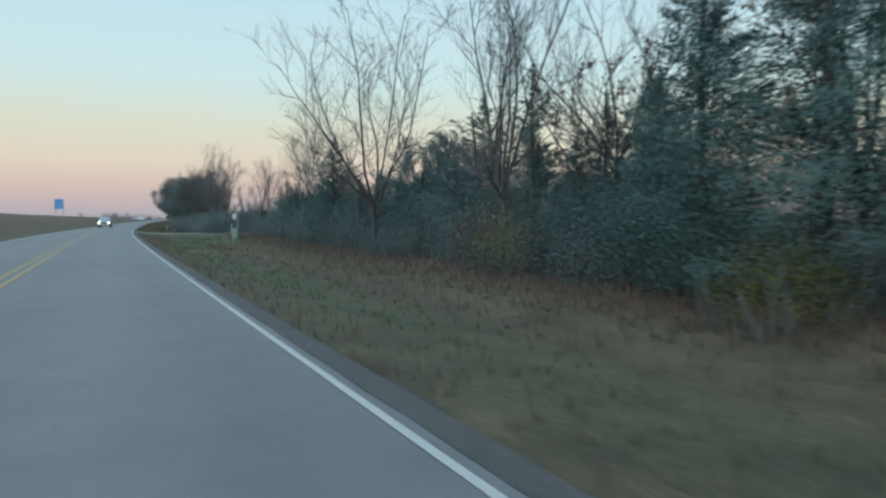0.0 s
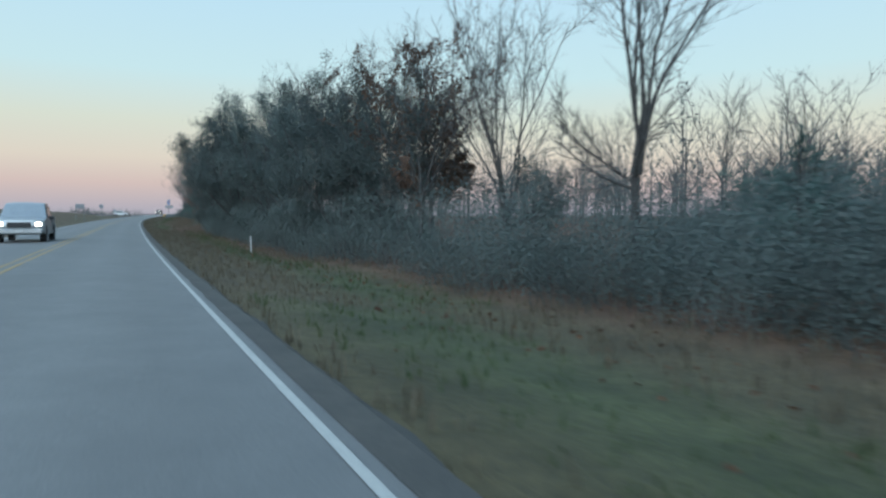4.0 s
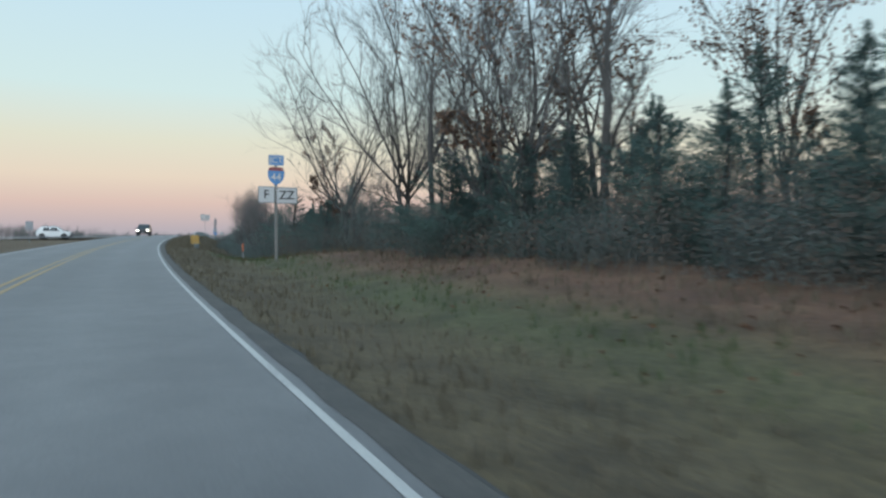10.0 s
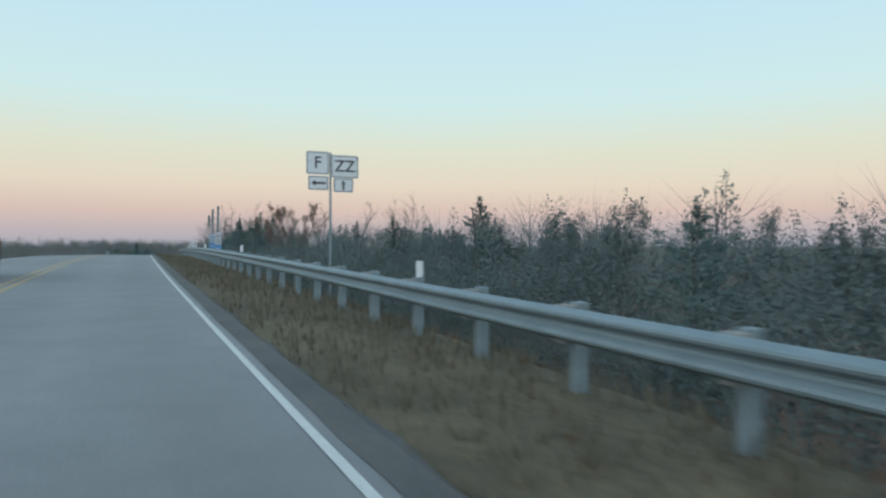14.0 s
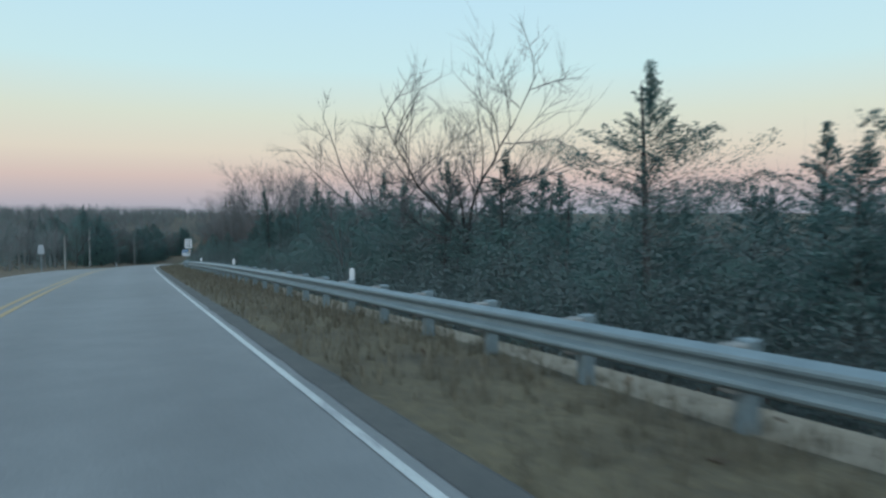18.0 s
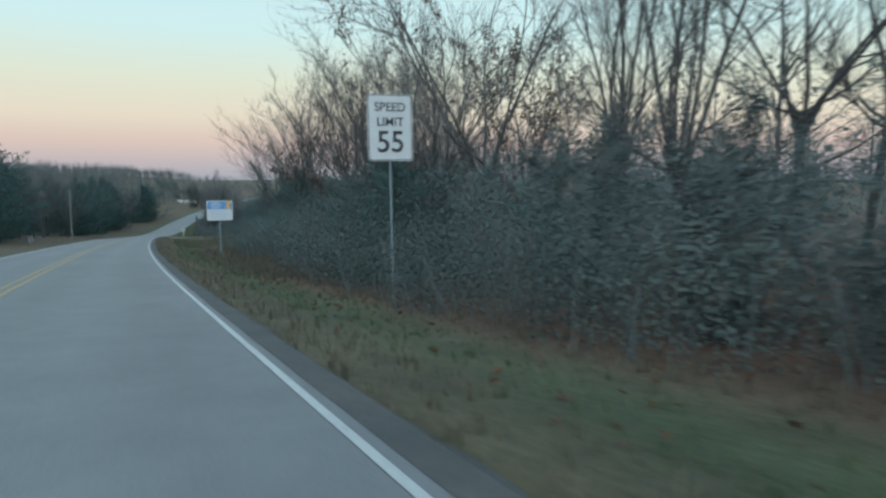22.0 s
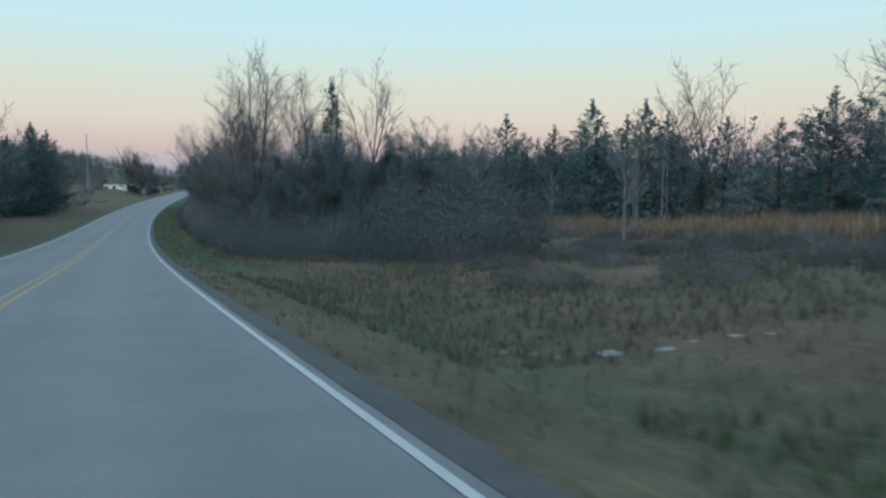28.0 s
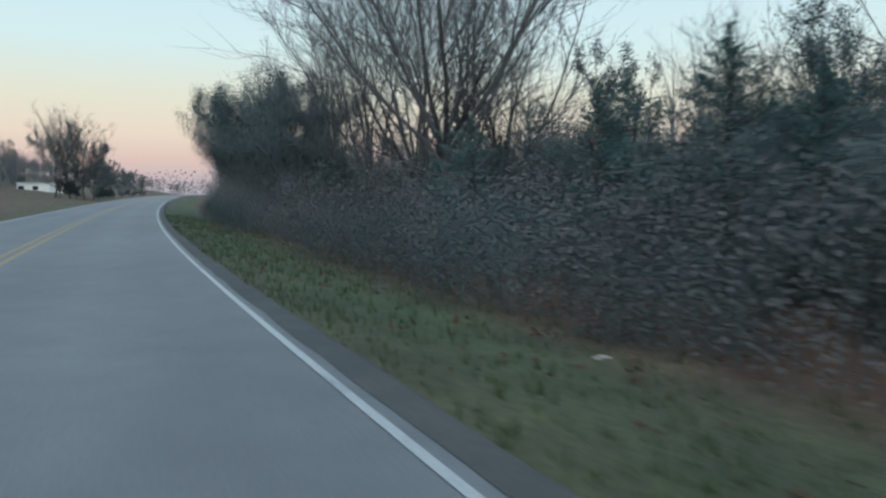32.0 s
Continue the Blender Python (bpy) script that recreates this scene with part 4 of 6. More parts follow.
TREES_END = {
    "Q": ((778, 12, 5.2), (781, 12.6, 6)), "O": ((779, 13, 14.5),), "V": ((779, 12, 13), (806, 12.5, 13), (804, 14, 14), (809, 12, 12), (823, 13.4, 14), (837, 11.8, 12.4), (770, 12.5, 11)), "R": ((802, 12, 15), (812, 15, 13), (764, 18, 12)),
    "D": ((832, 10.4, 10), (838, 10.2, 10.2), (845, 10, 9.6), (828, 11.5, 9.6), (822, 11.5, 8.4), (840, 12, 10.6)), "C": ((790, 12, 4.3), (786, 12.3, 4), (783, 13, 4.2), (794, 13, 4.2)), "F": ((809.3, 39.4, 12.5), (835, 43.7, 12)), "G": ((824, -14.6, 14.2), (818.5, -15, 13), (813, -15.6, 13.4), (827, -17, 12.5)),
}

rng = random.Random(77)


def put(kind, s, l, h):
    base, proto = kind[int(rng.random() * len(kind))]
    k = h / base
    k2 = k * (1.25 if kind is BIG_CEDARS and h < 10 else 1.25 if kind in (CEDARS, FAR_CEDARS) and h < 9 else 1)
    m = spot(s, l, -0.05, rng.uniform(0, 360), rng.gauss(0, 1.5)) @ Matrix.Diagonal((k2 * rng.uniform(0.92, 1.1), k2 * rng.uniform(0.92, 1.1), k, 1))
    return plant(proto, m)


def stand(kind, s, l, top):
    """A tree whose top lies that far above the road beside it."""
    return put(kind, s, l, max(1.5, top - offset(s, l)))


for rows in (TREES_START, TREES_BUSH, TREES_WOOD, TREES_RAIL, TREES_BEND, TREES_SIGNS, TREES_FIELD, TREES_THICKET, TREES_END):
    for letter, places in rows.items():
        for s, l, top in places:
            stand(KINDS[letter], s, l, top)

# thickets along the foot of the wood
s = -10.0
while s < 850:
    edge = lerp(s, TREE_EDGE)
    if 606 < s < 712 or 77 < s < 99:
        s += 4
        continue
    tall = 2.3 if s < 100 else 2.1 if s < 290 else 3.2 if s < 500 else 3.0 if s < 736 else 2.2
    put(BRUSHES, s, edge + 1.4 + rng.uniform(0, 0.8), tall * rng.uniform(0.75, 1.2))
    if s > 712:
        put(BRUSHES, s + 2, edge + rng.uniform(4, 8), rng.uniform(3.6, 4.6) * (1 if s < 736 else 0.66))
    s += rng.uniform(3.6, 5.0)
# more trees inside the wood: (from, to, nearest and deepest behind its edge, lowest and highest top, pace, kinds)
for a, b, near, deep, lo, hi, pace, kinds in (
        (-20, 76, 3, 10, 3.0, 4.6, 4.0, "CCCS"), (-20, 30, 3, 9, 7, 10.5, 6, "CFO"), (88, 122, 4, 14, 2.6, 3.8, 4.5, "CNN"), (124, 182, 3, 9, 7, 10.5, 4.5, "DFOV"),
        (183, 247, 1.2, 6, 8.5, 12.5, 5.2, "OFVS"), (263, 282, 2, 6, 8.5, 12, 8, "OFS"), (183, 284, 6, 14, 8, 11.5, 6.5, "OFF"), (184, 292, 1.2, 6, 2.6, 4.6, 3.2, "CCN"),
        (298, 425, 7, 14, 1.4, 2.6, 4.0, "NNCF"), (298, 425, 14, 22, 1.6, 2.8, 4.0, "NGF"), (425, 512, 6, 12, 2.4, 4.2, 3.4, "NCC"), (425, 512, 12, 22, 2.6, 4.6, 4.0, "NGF"),
        (504, 560, 1.6, 7, 3.2, 4.8, 3.4, "CNC"), (560, 604, 5, 14, 5.5, 8.5, 6, "FFV"), (560, 600, 2, 6, 3, 4.6, 4, "CN"), (560, 594, 4, 12, 7, 11, 4, "OFV"),
        (714, 860, 3, 9, 2.6, 3.8, 3.2, "CN"), (745, 860, 8, 18, 3.0, 4.4, 3.6, "CGN"), (745, 860, 5, 14, 7, 10.5, 6.5, "FV")):
    s = a
    while s < b:
        stand(KINDS[rng.choice(kinds)], s, lerp(s, TREE_EDGE) + rng.uniform(near, deep), rng.uniform(lo, hi))
        s += pace * rng.uniform(0.7, 1.3)
# trees across the road, on the slope beyond the dip
s = 616.0
while s < 808:
    put(FAR_CEDARS if rng.random() < 0.6 else FAR_BARES, s, -rng.uniform(14.5, 17.5), rng.uniform(10, 15))
    put(FAR_ROUND if rng.random() < 0.3 else FAR_CEDARS if rng.random() < 0.5 else FAR_BARES, s + 2, -rng.uniform(20, 30), rng.uniform(11, 15))
    s += rng.uniform(4.5, 7)
put(FAR_CEDARS, 803, -14, 14)
put(FAR_CEDARS, 808, -14.3, 13.5)


# how far the dense growth at the foot of the wood reaches above the road
GROWTH = ((-20, 3.6), (40, 3.3), (75, 2.8), (95, 2.7), (112, 2.6), (122, 3.4), (150, 3.6), (180, 3.2), (215, 3.2), (240, 2.6), (270, 2.8), (292, 2.4), (312, 1.9), (345, 1.8), (400, 2.3), (440, 3.2), (480, 3.2), (500, 3.8), (530, 3.8), (552, 3.7), (590, 3.6), (712, 3.6), (728, 3.6), (741, 2.7), (752, 3.4), (762, 3.2), (775, 2.6), (790, 2.6), (805, 2.6), (828, 4.6), (860, 4))


def undergrowth():
    """All the growth inside the wood that cannot be told apart: tufts of leaves and thin stems, dense near the ground."""
    g, ga = random.Random(12), np.random.default_rng(12)
    tuft, along_road, way, SV, SF = [], [], [], [], []
    for k in range(74000):
        s = g.uniform(-20, 860)
        if 607 < s < 712 or 78 < s < 91:
            continue
        back = g.random() ** 1.5 * (10 if s < 300 or s > 510 else 15)
        l = lerp(s, TREE_EDGE) + 0.8 + back
        tall = lerp(s, GROWTH) - offset(s, l)
        tall *= 0.84 + 0.42 * noise.noise(Vector((s * 0.14, l * 0.2, 2))) + 0.2 * noise.noise(Vector((s * 0.6, l * 0.6, 5))) + 0.016 * back - 0.34 * max(0, 1 - back / 1.4)
        p, z = ground_point(s, l), tall * g.random() ** 0.75
        tuft.append((p.x, p.y, p.z + z * 0.92))
        along_road.append(s)
        h = heading(s)
        way.append((-0.8 * math.cos(h) + 0.4 * math.sin(h), -0.8 * math.sin(h) - 0.4 * math.cos(h), 0.25 + 0.6 * z / tall))
        if k % 3 == 0:
            spike(SV, SF, p, p + Vector((g.gauss(0, 0.4), g.gauss(0, 0.4), tall * g.uniform(0.7, 1.2))), 0.008)
    mid = np.repeat(np.array(tuft), 14, 0)
    mid += ga.normal(0, 1, mid.shape) * (0.26, 0.26, 0.22)
    leaves, facing, at = cloud(mid, ga.uniform(0.045, 0.095, len(mid)), 12), np.repeat(np.array(way), 14, 0), np.repeat(np.array(along_road), 14)
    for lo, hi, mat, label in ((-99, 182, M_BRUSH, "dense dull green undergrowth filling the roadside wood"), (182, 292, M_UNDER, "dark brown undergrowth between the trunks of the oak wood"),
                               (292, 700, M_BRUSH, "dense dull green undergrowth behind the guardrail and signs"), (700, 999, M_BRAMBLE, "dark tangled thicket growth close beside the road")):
        pick = (at >= lo) & (at < hi)
        tagged(link_leaves("undergrowth", leaves[pick], mat, None, facing[pick]), label, "undergrowth", kind="stuff")
    tagged(link_mesh("undergrowth_stems", SV, SF, M_BRUSHWOOD), "thin bare stems standing in the undergrowth", "undergrowth", kind="stuff")


def far_woods():
    """Woods in the distance: fans of twigs over a mass of foliage, one piece."""
    g = random.Random(31)
    TV, TF, LV, LF = [], [], [], []

    def crown(s, l, h):
        p = ground_point(s, l)
        r = h * g.uniform(0.22, 0.36)
        green = g.random() < (0.55 if 300 < s < 520 and l > 0 else 0.3)
        near = abs(l) < 60
        spike(TV, TF, p, p + Vector((0, 0, h * 0.9)), 0.13)
        for _ in range(4 if green else 30):
            a, k = g.uniform(0, 6.283), g.random()
            q = p + Vector((0, 0, h * g.uniform(0.2, 0.6)))
            e = q + Vector((math.cos(a) * r * (0.4 + k), math.sin(a) * r * (0.4 + k), h * g.uniform(0.2, 0.42)))
            spike(TV, TF, q, e, 0.03 if near else 0.05)
        for _ in range((170 if green else 80) if near else (60 if green else 30)):
            a, f = g.uniform(0, 6.283), g.random()
            z = h * (0.02 + (0.93 if green else 0.68) * f)
            rr = r * ((1 - f) ** 0.8 if green else 1.0) * math.sqrt(g.random())
            leaf(LV, LF, p + Vector((math.cos(a) * rr, math.sin(a) * rr, z)), h * (0.034 if near else 0.068) * (1 - 0.45 * f) * g.uniform(0.7, 1.4), g)

    for lo, hi, la, lb, n, ha, hb in ((-40, 75, 30, 70, 60, 7, 11), (88, 165, 40, 85, 80, 8, 11), (120, 300, 36, 75, 120, 8, 12), (300, 520, 32, 75, 380, 8.5, 11.5), (505, 610, 20, 60, 70, 8, 12),
                                      (590, 720, 62, 120, 110, 8, 12), (716, 900, 24, 130, 300, 8, 12), (560, 800, -60, -17, 420, 7, 12), (545, 780, -110, -50, 200, 6, 11), (760, 1000, -110, -26, 200, 6, 11), (640, 1000, -150, -70, 620, 8, 13), (860, 1250, -150, -90, 420, 8, 13), (828, 990, -75, -24, 130, 6, 9), (860, 1250, 10, 120, 300, 8, 11), (815, 1020, 34, 150, 620, 9, 13), (980, 1250, -110, -14, 160, 8, 11), (1180, 1255, -60, 60, 60, 7, 10)):
        for _ in range(n):
            s, l = g.uniform(lo, hi), g.uniform(la, lb)
            if abs(l) > 9 and not (s < 545 and -60 < l < 0):
                crown(s, l, g.uniform(ha, hb))
    mid = Vector((120, 480, 0))
    for _ in range(900):   # a last rim of trees on the horizon, ahead and to one side
        a, r = g.uniform(-2.0, 1.6), g.uniform(700, 1050)
        q = mid + Vector((math.cos(a) * r, math.sin(a) * r * 1.15, -14))
        wide, tall = g.uniform(8, 16), 16 + 6 * noise.noise(Vector((a * 9, r * 0.004, 0)))
        for _ in range(30):
            k = g.uniform(0, 6.283)
            leaf(LV, LF, q + Vector((math.cos(k) * wide * g.random(), math.sin(k) * wide * g.random(), tall * g.random() ** 0.8)), g.uniform(1.2, 2.2), g)
    tagged(link_mesh("far_woods", TV, TF, M_TWIG), "bare woods in the distance", "woods", kind="stuff")
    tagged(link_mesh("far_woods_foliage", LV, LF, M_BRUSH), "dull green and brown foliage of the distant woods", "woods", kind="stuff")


undergrowth()
far_woods()
# the wall of redcedars beyond the field
s = 640.0
while s < 812:
    if s > 700:
        stand(FAR_CEDARS if rng.random() < 0.6 else FAR_ROUND, s, rng.uniform(48, 60), rng.uniform(8.5, 11.8))
    else:
        stand(FAR_CEDARS if rng.random() < 0.5 else FAR_ROUND, s, rng.uniform(58, 70), rng.uniform(6, 8.5))
    s += rng.uniform(2.2, 3.4)
for s in range(772, 806, 4):
    for l in (25, 32, 39):
        stand((FAR_ROUND, FAR_CEDARS, FAR_BARES, FAR_ROUND)[int(rng.random() * 4)], s + rng.uniform(-2, 2), l + rng.uniform(-2.5, 2.5), rng.uniform(6, 8.5))
golden = prototype("golden_shrub", tuple((nm, V, F, M_GOLD if nm == "foliage" else mt) for nm, V, F, mt in brush_clump(36, 3.2, 2.4, 40, 4200)), "shrub with yellow-green autumn leaves", "shrub", "golden shrubs")
for s, l, k in ((7.4, 11.6, 0.75), (19.4, 14.2, 1.0)):
    plant(golden, spot(s, l, 0, s * 50) @ Matrix.Diagonal((k, k, k, 1)))
# twiggy brush beyond the first drive
for i in range(9):
    put(BRUSHES, 86.9 + max(0, i - 4) * 1.0 + rng.uniform(-0.3, 0.3), 8.5 + 2.6 * i, rng.uniform(1.0, 1.4))
for i in range(8):
    for j in range(5):
        put(BRUSHES, 88.6 + 3.6 * i + rng.uniform(-1, 1) + (2.0 if j > 2 else 0), 12.5 + 4.2 * j + rng.uniform(-1, 1), rng.uniform(2.1, 2.8) + 0.4 * j)
rusty = prototype("russet_shrub", tuple((nm, V, F, M_OAKLEAF if nm == "foliage" else mt) for nm, V, F, mt in brush_clump(37, 3.4, 3.0, 45, 3600)), "shrub with russet dry leaves", "shrub", "russet shrubs")
for s, l in ((20.5, 14.2), (190, 12.2), (207, 12.4), (770, 8.3)):
    plant(rusty, spot(s, l, 0, s * 37))
bramble = [(1.2, prototype("bramble_patch", tuple((nm, V, F, M_BRAMBLE if nm == "foliage" else mt) for nm, V, F, mt in brush_clump(sd, 4.0, 1.2, 60, 4200)), "low dark purple-brown brambles in the rough field", "brush", "field brambles")) for sd in (38, 39)]
for i in range(90):
    s, l = rng.uniform(693, 732), rng.uniform(10.5, 36)
    if l > 12 + max(0, s - 712) * 0.5 and abs(s - lerp(l, ((4, 673.5), (10, 674), (20, 681), (34, 692)))) > 7:
        put(bramble, s, l, rng.uniform(0.4, 1.05))
# by the house: an upright bare clump, and the hedge that falls away from it
for kind, s, l, h, k in ((VASES, 902.5, -13.6, 14.6, 1.0), (VASES, 904, -11.8, 14.4, 1.0), (FAR_BARES, 906, -10, 13, 0.9), (FAR_ROUND, 903, -13, 12.5, 0.7), (FAR_ROUND, 905, -11, 12, 0.75), (FAR_ROUND, 908, -9, 9.5, 0.85)):
    base, proto = kind[int(rng.random() * len(kind))]
    plant(proto, spot(s, l, -0.05, s * 41) @ Matrix.Diagonal((k * h / base, k * h / base, h / base, 1)))
for s, l, h in ((914, -9, 7.5), (920, -9, 7.2), (926, -9, 7), (936, -9.2, 6.8), (950, -9.2, 6.5), (967, -9, 6.2), (985, -9, 6), (940, -34, 10), (948, -38, 11), (955, -31, 8), (972, -38, 10)):
    put(FAR_ROUND, s, l, h)
# the broad, leaning tree beyond the guardrail
plant(BROADS[0][1], spot(469.3, 17.6, -0.05, 14.5) @ Matrix.Diagonal((1.15, 1.15, (9.8 - offset(469.3, 17.6)) / 12.6, 1)))


# ---- guardrail on the embankment ----
RAIL_L, RAIL_A, RAIL_B = 6.08, 302.2, 501.6
RAIL_TOP = ((302, 0.69), (322, 0.61), (395, 0.56), (420, 0.49), (444, 0.42), (502, 0.43))
W_BEAM = ((0.0, 0.155), (-0.02, 0.145), (-0.075, 0.115), (-0.083, 0.09), (-0.075, 0.065), (-0.012, 0.025), (-0.004, 0.0), (-0.012, -0.025), (-0.075, -0.065), (-0.083, -0.09), (-0.075, -0.115), (-0.02, -0.145), (0.0, -0.155))


def build_guardrail():
    root = thing("guardrail", Matrix(), "long galvanised steel W-beam guardrail on posts along the embankment", "guardrail")
    n = int((RAIL_B - RAIL_A) / 3.81)
    for i in range(n):
        a = RAIL_A + i * 3.81
        V, F = [], []
        for j in range(4):
            s = a + j * 1.27 + (0.06 if j == 3 else 0)
            for side in (0.0, 0.006):
                for x, z in W_BEAM:
                    p = road_point(s, RAIL_L + x + side + (0.006 if i % 2 else 0))
                    V.append((p.x, p.y, p.z + lerp(s, RAIL_TOP) - 0.155 + z))
        m = len(W_BEAM)
        for j in range(3):
            for sd in range(2):
                b0, b1 = (2 * j + sd) * m, (2 * j + 2 + sd) * m
                for k in range(m - 1):
                    F.append((b0 + k, b0 + k + 1, b1 + k + 1, b1 + k))
            for k in (0, m - 1):
                F.append((2 * j * m + k, (2 * j + 1) * m + k, (2 * j + 3) * m + k, (2 * j + 2) * m + k))
        link_mesh("rail_panel", V, F, M_ZINC, root)
    post_me = box(0.15, 0.12, 1.25, (0, 0, -0.62), 0.012)
    block_me = box(0.17, 0.13, 0.36, (0, 0, 0.25), 0.012)
    head_me = box(0.11, 0.018, 0.24, (0.02, 0, 0.63), 0.008)
    mp, mb, mh = (bpy.data.meshes.new(k) for k in ("post", "blockout", "reflector_tab"))
    for bm, me, mt in ((post_me, mp, M_ZINC), (block_me, mb, M_POSTWOOD), (head_me, mh, M_WHITE)):
        bm.to_mesh(me)
        bm.free()
        me.materials.append(mt)
    k, s = 0, 302.6
    while s < RAIL_B:
        h = heading(s)
        p = road_point(s, RAIL_L + 0.26)
        post = new("post", mp)
        post.parent = root
        post.matrix_world = Matrix.Translation((p.x, p.y, p.z + lerp(s, RAIL_TOP) - 0.60)) @ Matrix.Rotation(h, 4, "Z")
        blk = new("blockout", mb)
        blk.parent = post
        blk.matrix_local = Matrix.Translation((-0.155, 0, 0.0))
        if abs((s - 402.6 + 8.55) % 17.1 - 8.55) < 0.98:
            tab = new("reflector_tab", mh)
            tab.parent = post
            tagged(tab, "white reflector tab")
        k += 1
        s += 1.96
    # the far end terminal: a square impact head with ribs, and a cable anchor
    h = heading(RAIL_B)
    p = road_point(RAIL_B + 0.2, RAIL_L - 0.05)
    ob = part("end_terminal", box(0.22, 1.7, 0.38, (0.02, -0.62, 0.34), 0.03), M_ZINC, root, "galvanised square impact head")
    ob.matrix_world = Matrix.Translation((p.x, p.y, p.z - 0.25)) @ Matrix.Rotation(h, 4, "Z")
    part("impact_plate", box(0.44, 0.05, 0.48, (0, 0.62, 0.29), 0.01), M_ZINC, ob)
    for x in (-0.19, 0.19):
        part("side_plate", box(0.03, 0.5, 0.44, (x, 0.36, 0.31), 0.006), M_ZINC, ob)
    for z in (0.32, 0.53, 0.72):
        part("rib", box(0.38, 0.5, 0.03, (0, 0.36, z), 0.006), M_ZINC, ob)
    anchor = rod(0.018, 1.9, (0.0, -1.7, 0.12), 6, axis="Y")
    rod(0.06, 0.5, (0, 0.2, -0.2), 8, bm=anchor)
    box(0.16, 0.13, 0.9, (0, 0.15, -0.4), 0.01, bm=anchor)
    ob = part("anchor_strut", anchor, M_ZINC, root)
    ob.matrix_world = Matrix.Translation((p.x, p.y, p.z - 0.25)) @ Matrix.Rotation(h, 4, "Z")
    # near end: shoe plate and strut
    p = road_point(RAIL_A - 0.1, RAIL_L)
    shoe = box(0.05, 0.9, 0.33, (-0.03, 0.3, 0.365), 0.01)
    rod(0.03, 1.7, (0, 0.1, 0.03), 8, axis="Y", bm=shoe)
    box(0.12, 0.12, 0.9, (0.05, 0.02, -0.4), 0.01, bm=shoe)
    ob = part("end_shoe", shoe, M_ZINC, root)
    ob.matrix_world = Matrix.Translation((p.x, p.y, p.z + 0.0)) @ Matrix.Rotation(heading(RAIL_A), 4, "Z")


build_guardrail()
ribbon("shoulder_gravel", M_SAND, 436, 507, 5.9, 7.1, -0.19, "tan sandy gravel washed out under the guardrail", "gravel", cuts=4)


# ---- signs ----
def panel(parent, w, h, at, mat, border=None, r=0.04, name="panel", label=""):
    root = part(name, slab(rounded(w, h, r), 0.006, at), mat, parent, label)
    if border is not None:
        b = bmesh.new()
        o = [b.verts.new((at[0] + x, at[1] - 0.002, at[2] + z)) for x, z in rounded(w - 0.03, h - 0.03, r * 0.8)]
        i = [b.verts.new((at[0] + x, at[1] - 0.002, at[2] + z)) for x, z in rounded(w - 0.07, h - 0.07, r * 0.6)]
        o2 = [b.verts.new((v.co.x, at[1] + 0.001, v.co.z)) for v in o]
        i2 = [b.verts.new((v.co.x, at[1] + 0.001, v.co.z)) for v in i]
        for k in range(len(o)):
            j = (k + 1) % len(o)
            b.faces.new((o[k], o[j], i[j], i[k]))
            b.faces.new((o[k], o2[k], o2[j], o[j]))
            b.faces.new((i[k], i[j], i2[j], i2[k]))
        bmesh.ops.recalc_face_normals(b, faces=b.faces[:])
        part("border", b, border, root, "")
    return root


def sign_post(root, h, r=0.03, wood=False, y=0.03):
    part("post", box(0.11, 0.11, h + 0.5, (0, y + 0.06, -0.5), 0.01) if wood else rod(r, h + 0.5, (0, y + r, -0.5), 10), M_POSTWOOD if wood else M_ZINC, root, "weathered timber post" if wood else "galvanised round post")


def bars(parent, rows, mat, depth=0.002):
    """Writing that cannot be read, as plain bars: (x, z, width, height, y)."""
    for x, z, w, h, y in rows:
        part("text_bar", slab([(x - w / 2, z - h / 2), (x + w / 2, z - h / 2), (x + w / 2, z + h / 2), (x - w / 2, z + h / 2)], depth, (0, y - depth, 0)), mat, parent)


SHIELD = ((-0.24, 0.30), (-0.12, 0.33), (0, 0.30), (0.12, 0.33), (0.24, 0.30), (0.30, 0.16), (0.29, -0.02), (0.22, -0.18), (0.10, -0.28), (0, -0.33), (-0.10, -0.28), (-0.22, -0.18), (-0.29, -0.02), (-0.30, 0.16))


def junction_sign():
    r = thing("route_sign", spot(274.9, 8.1), "junction route sign assembly on a timber post, blue and white plates", "road sign", "route signs")
    sign_post(r, 4.55, wood=True)
    p = panel(r, 0.66, 0.46, (0, 0, 4.40), M_BLUE, M_WHITE, name="junction_plate", label="blue junction plate")
    lettering("JCT", 0.36, M_WHITE, p, (0, -0.006, 4.40))
    sh = part("route_shield", slab([(x * 1.2, z * 1.2 + 3.72) for x, z in SHIELD], 0.006, (0, -0.001, 0)), M_BLUE, r, "blue and red route shield")
    part("shield_crown", slab([(x * 1.2, 3.72 + (z - 3.55) * 1.2) for x, z in ((-0.24, 3.85), (-0.12, 3.88), (0, 3.85), (0.12, 3.88), (0.24, 3.85), (0.285, 3.74), (-0.285, 3.74))], 0.003, (0, -0.005, 0)), M_RED, sh)
    lettering("44", 0.44, M_WHITE, sh, (0, -0.006, 3.66), 0.95)
    a = panel(r, 0.72, 0.72, (-0.42, 0, 2.90), M_WHITE, M_BLACK, name="letter_plate")
    lettering("F", 0.52, M_BLACK, a, (-0.42, -0.006, 2.90))
    b = panel(r, 0.92, 0.72, (0.46, 0, 2.88), M_WHITE, M_BLACK, name="letter_plate")
    lettering("ZZ", 0.52, M_BLACK, b, (0.46, -0.006, 2.88))


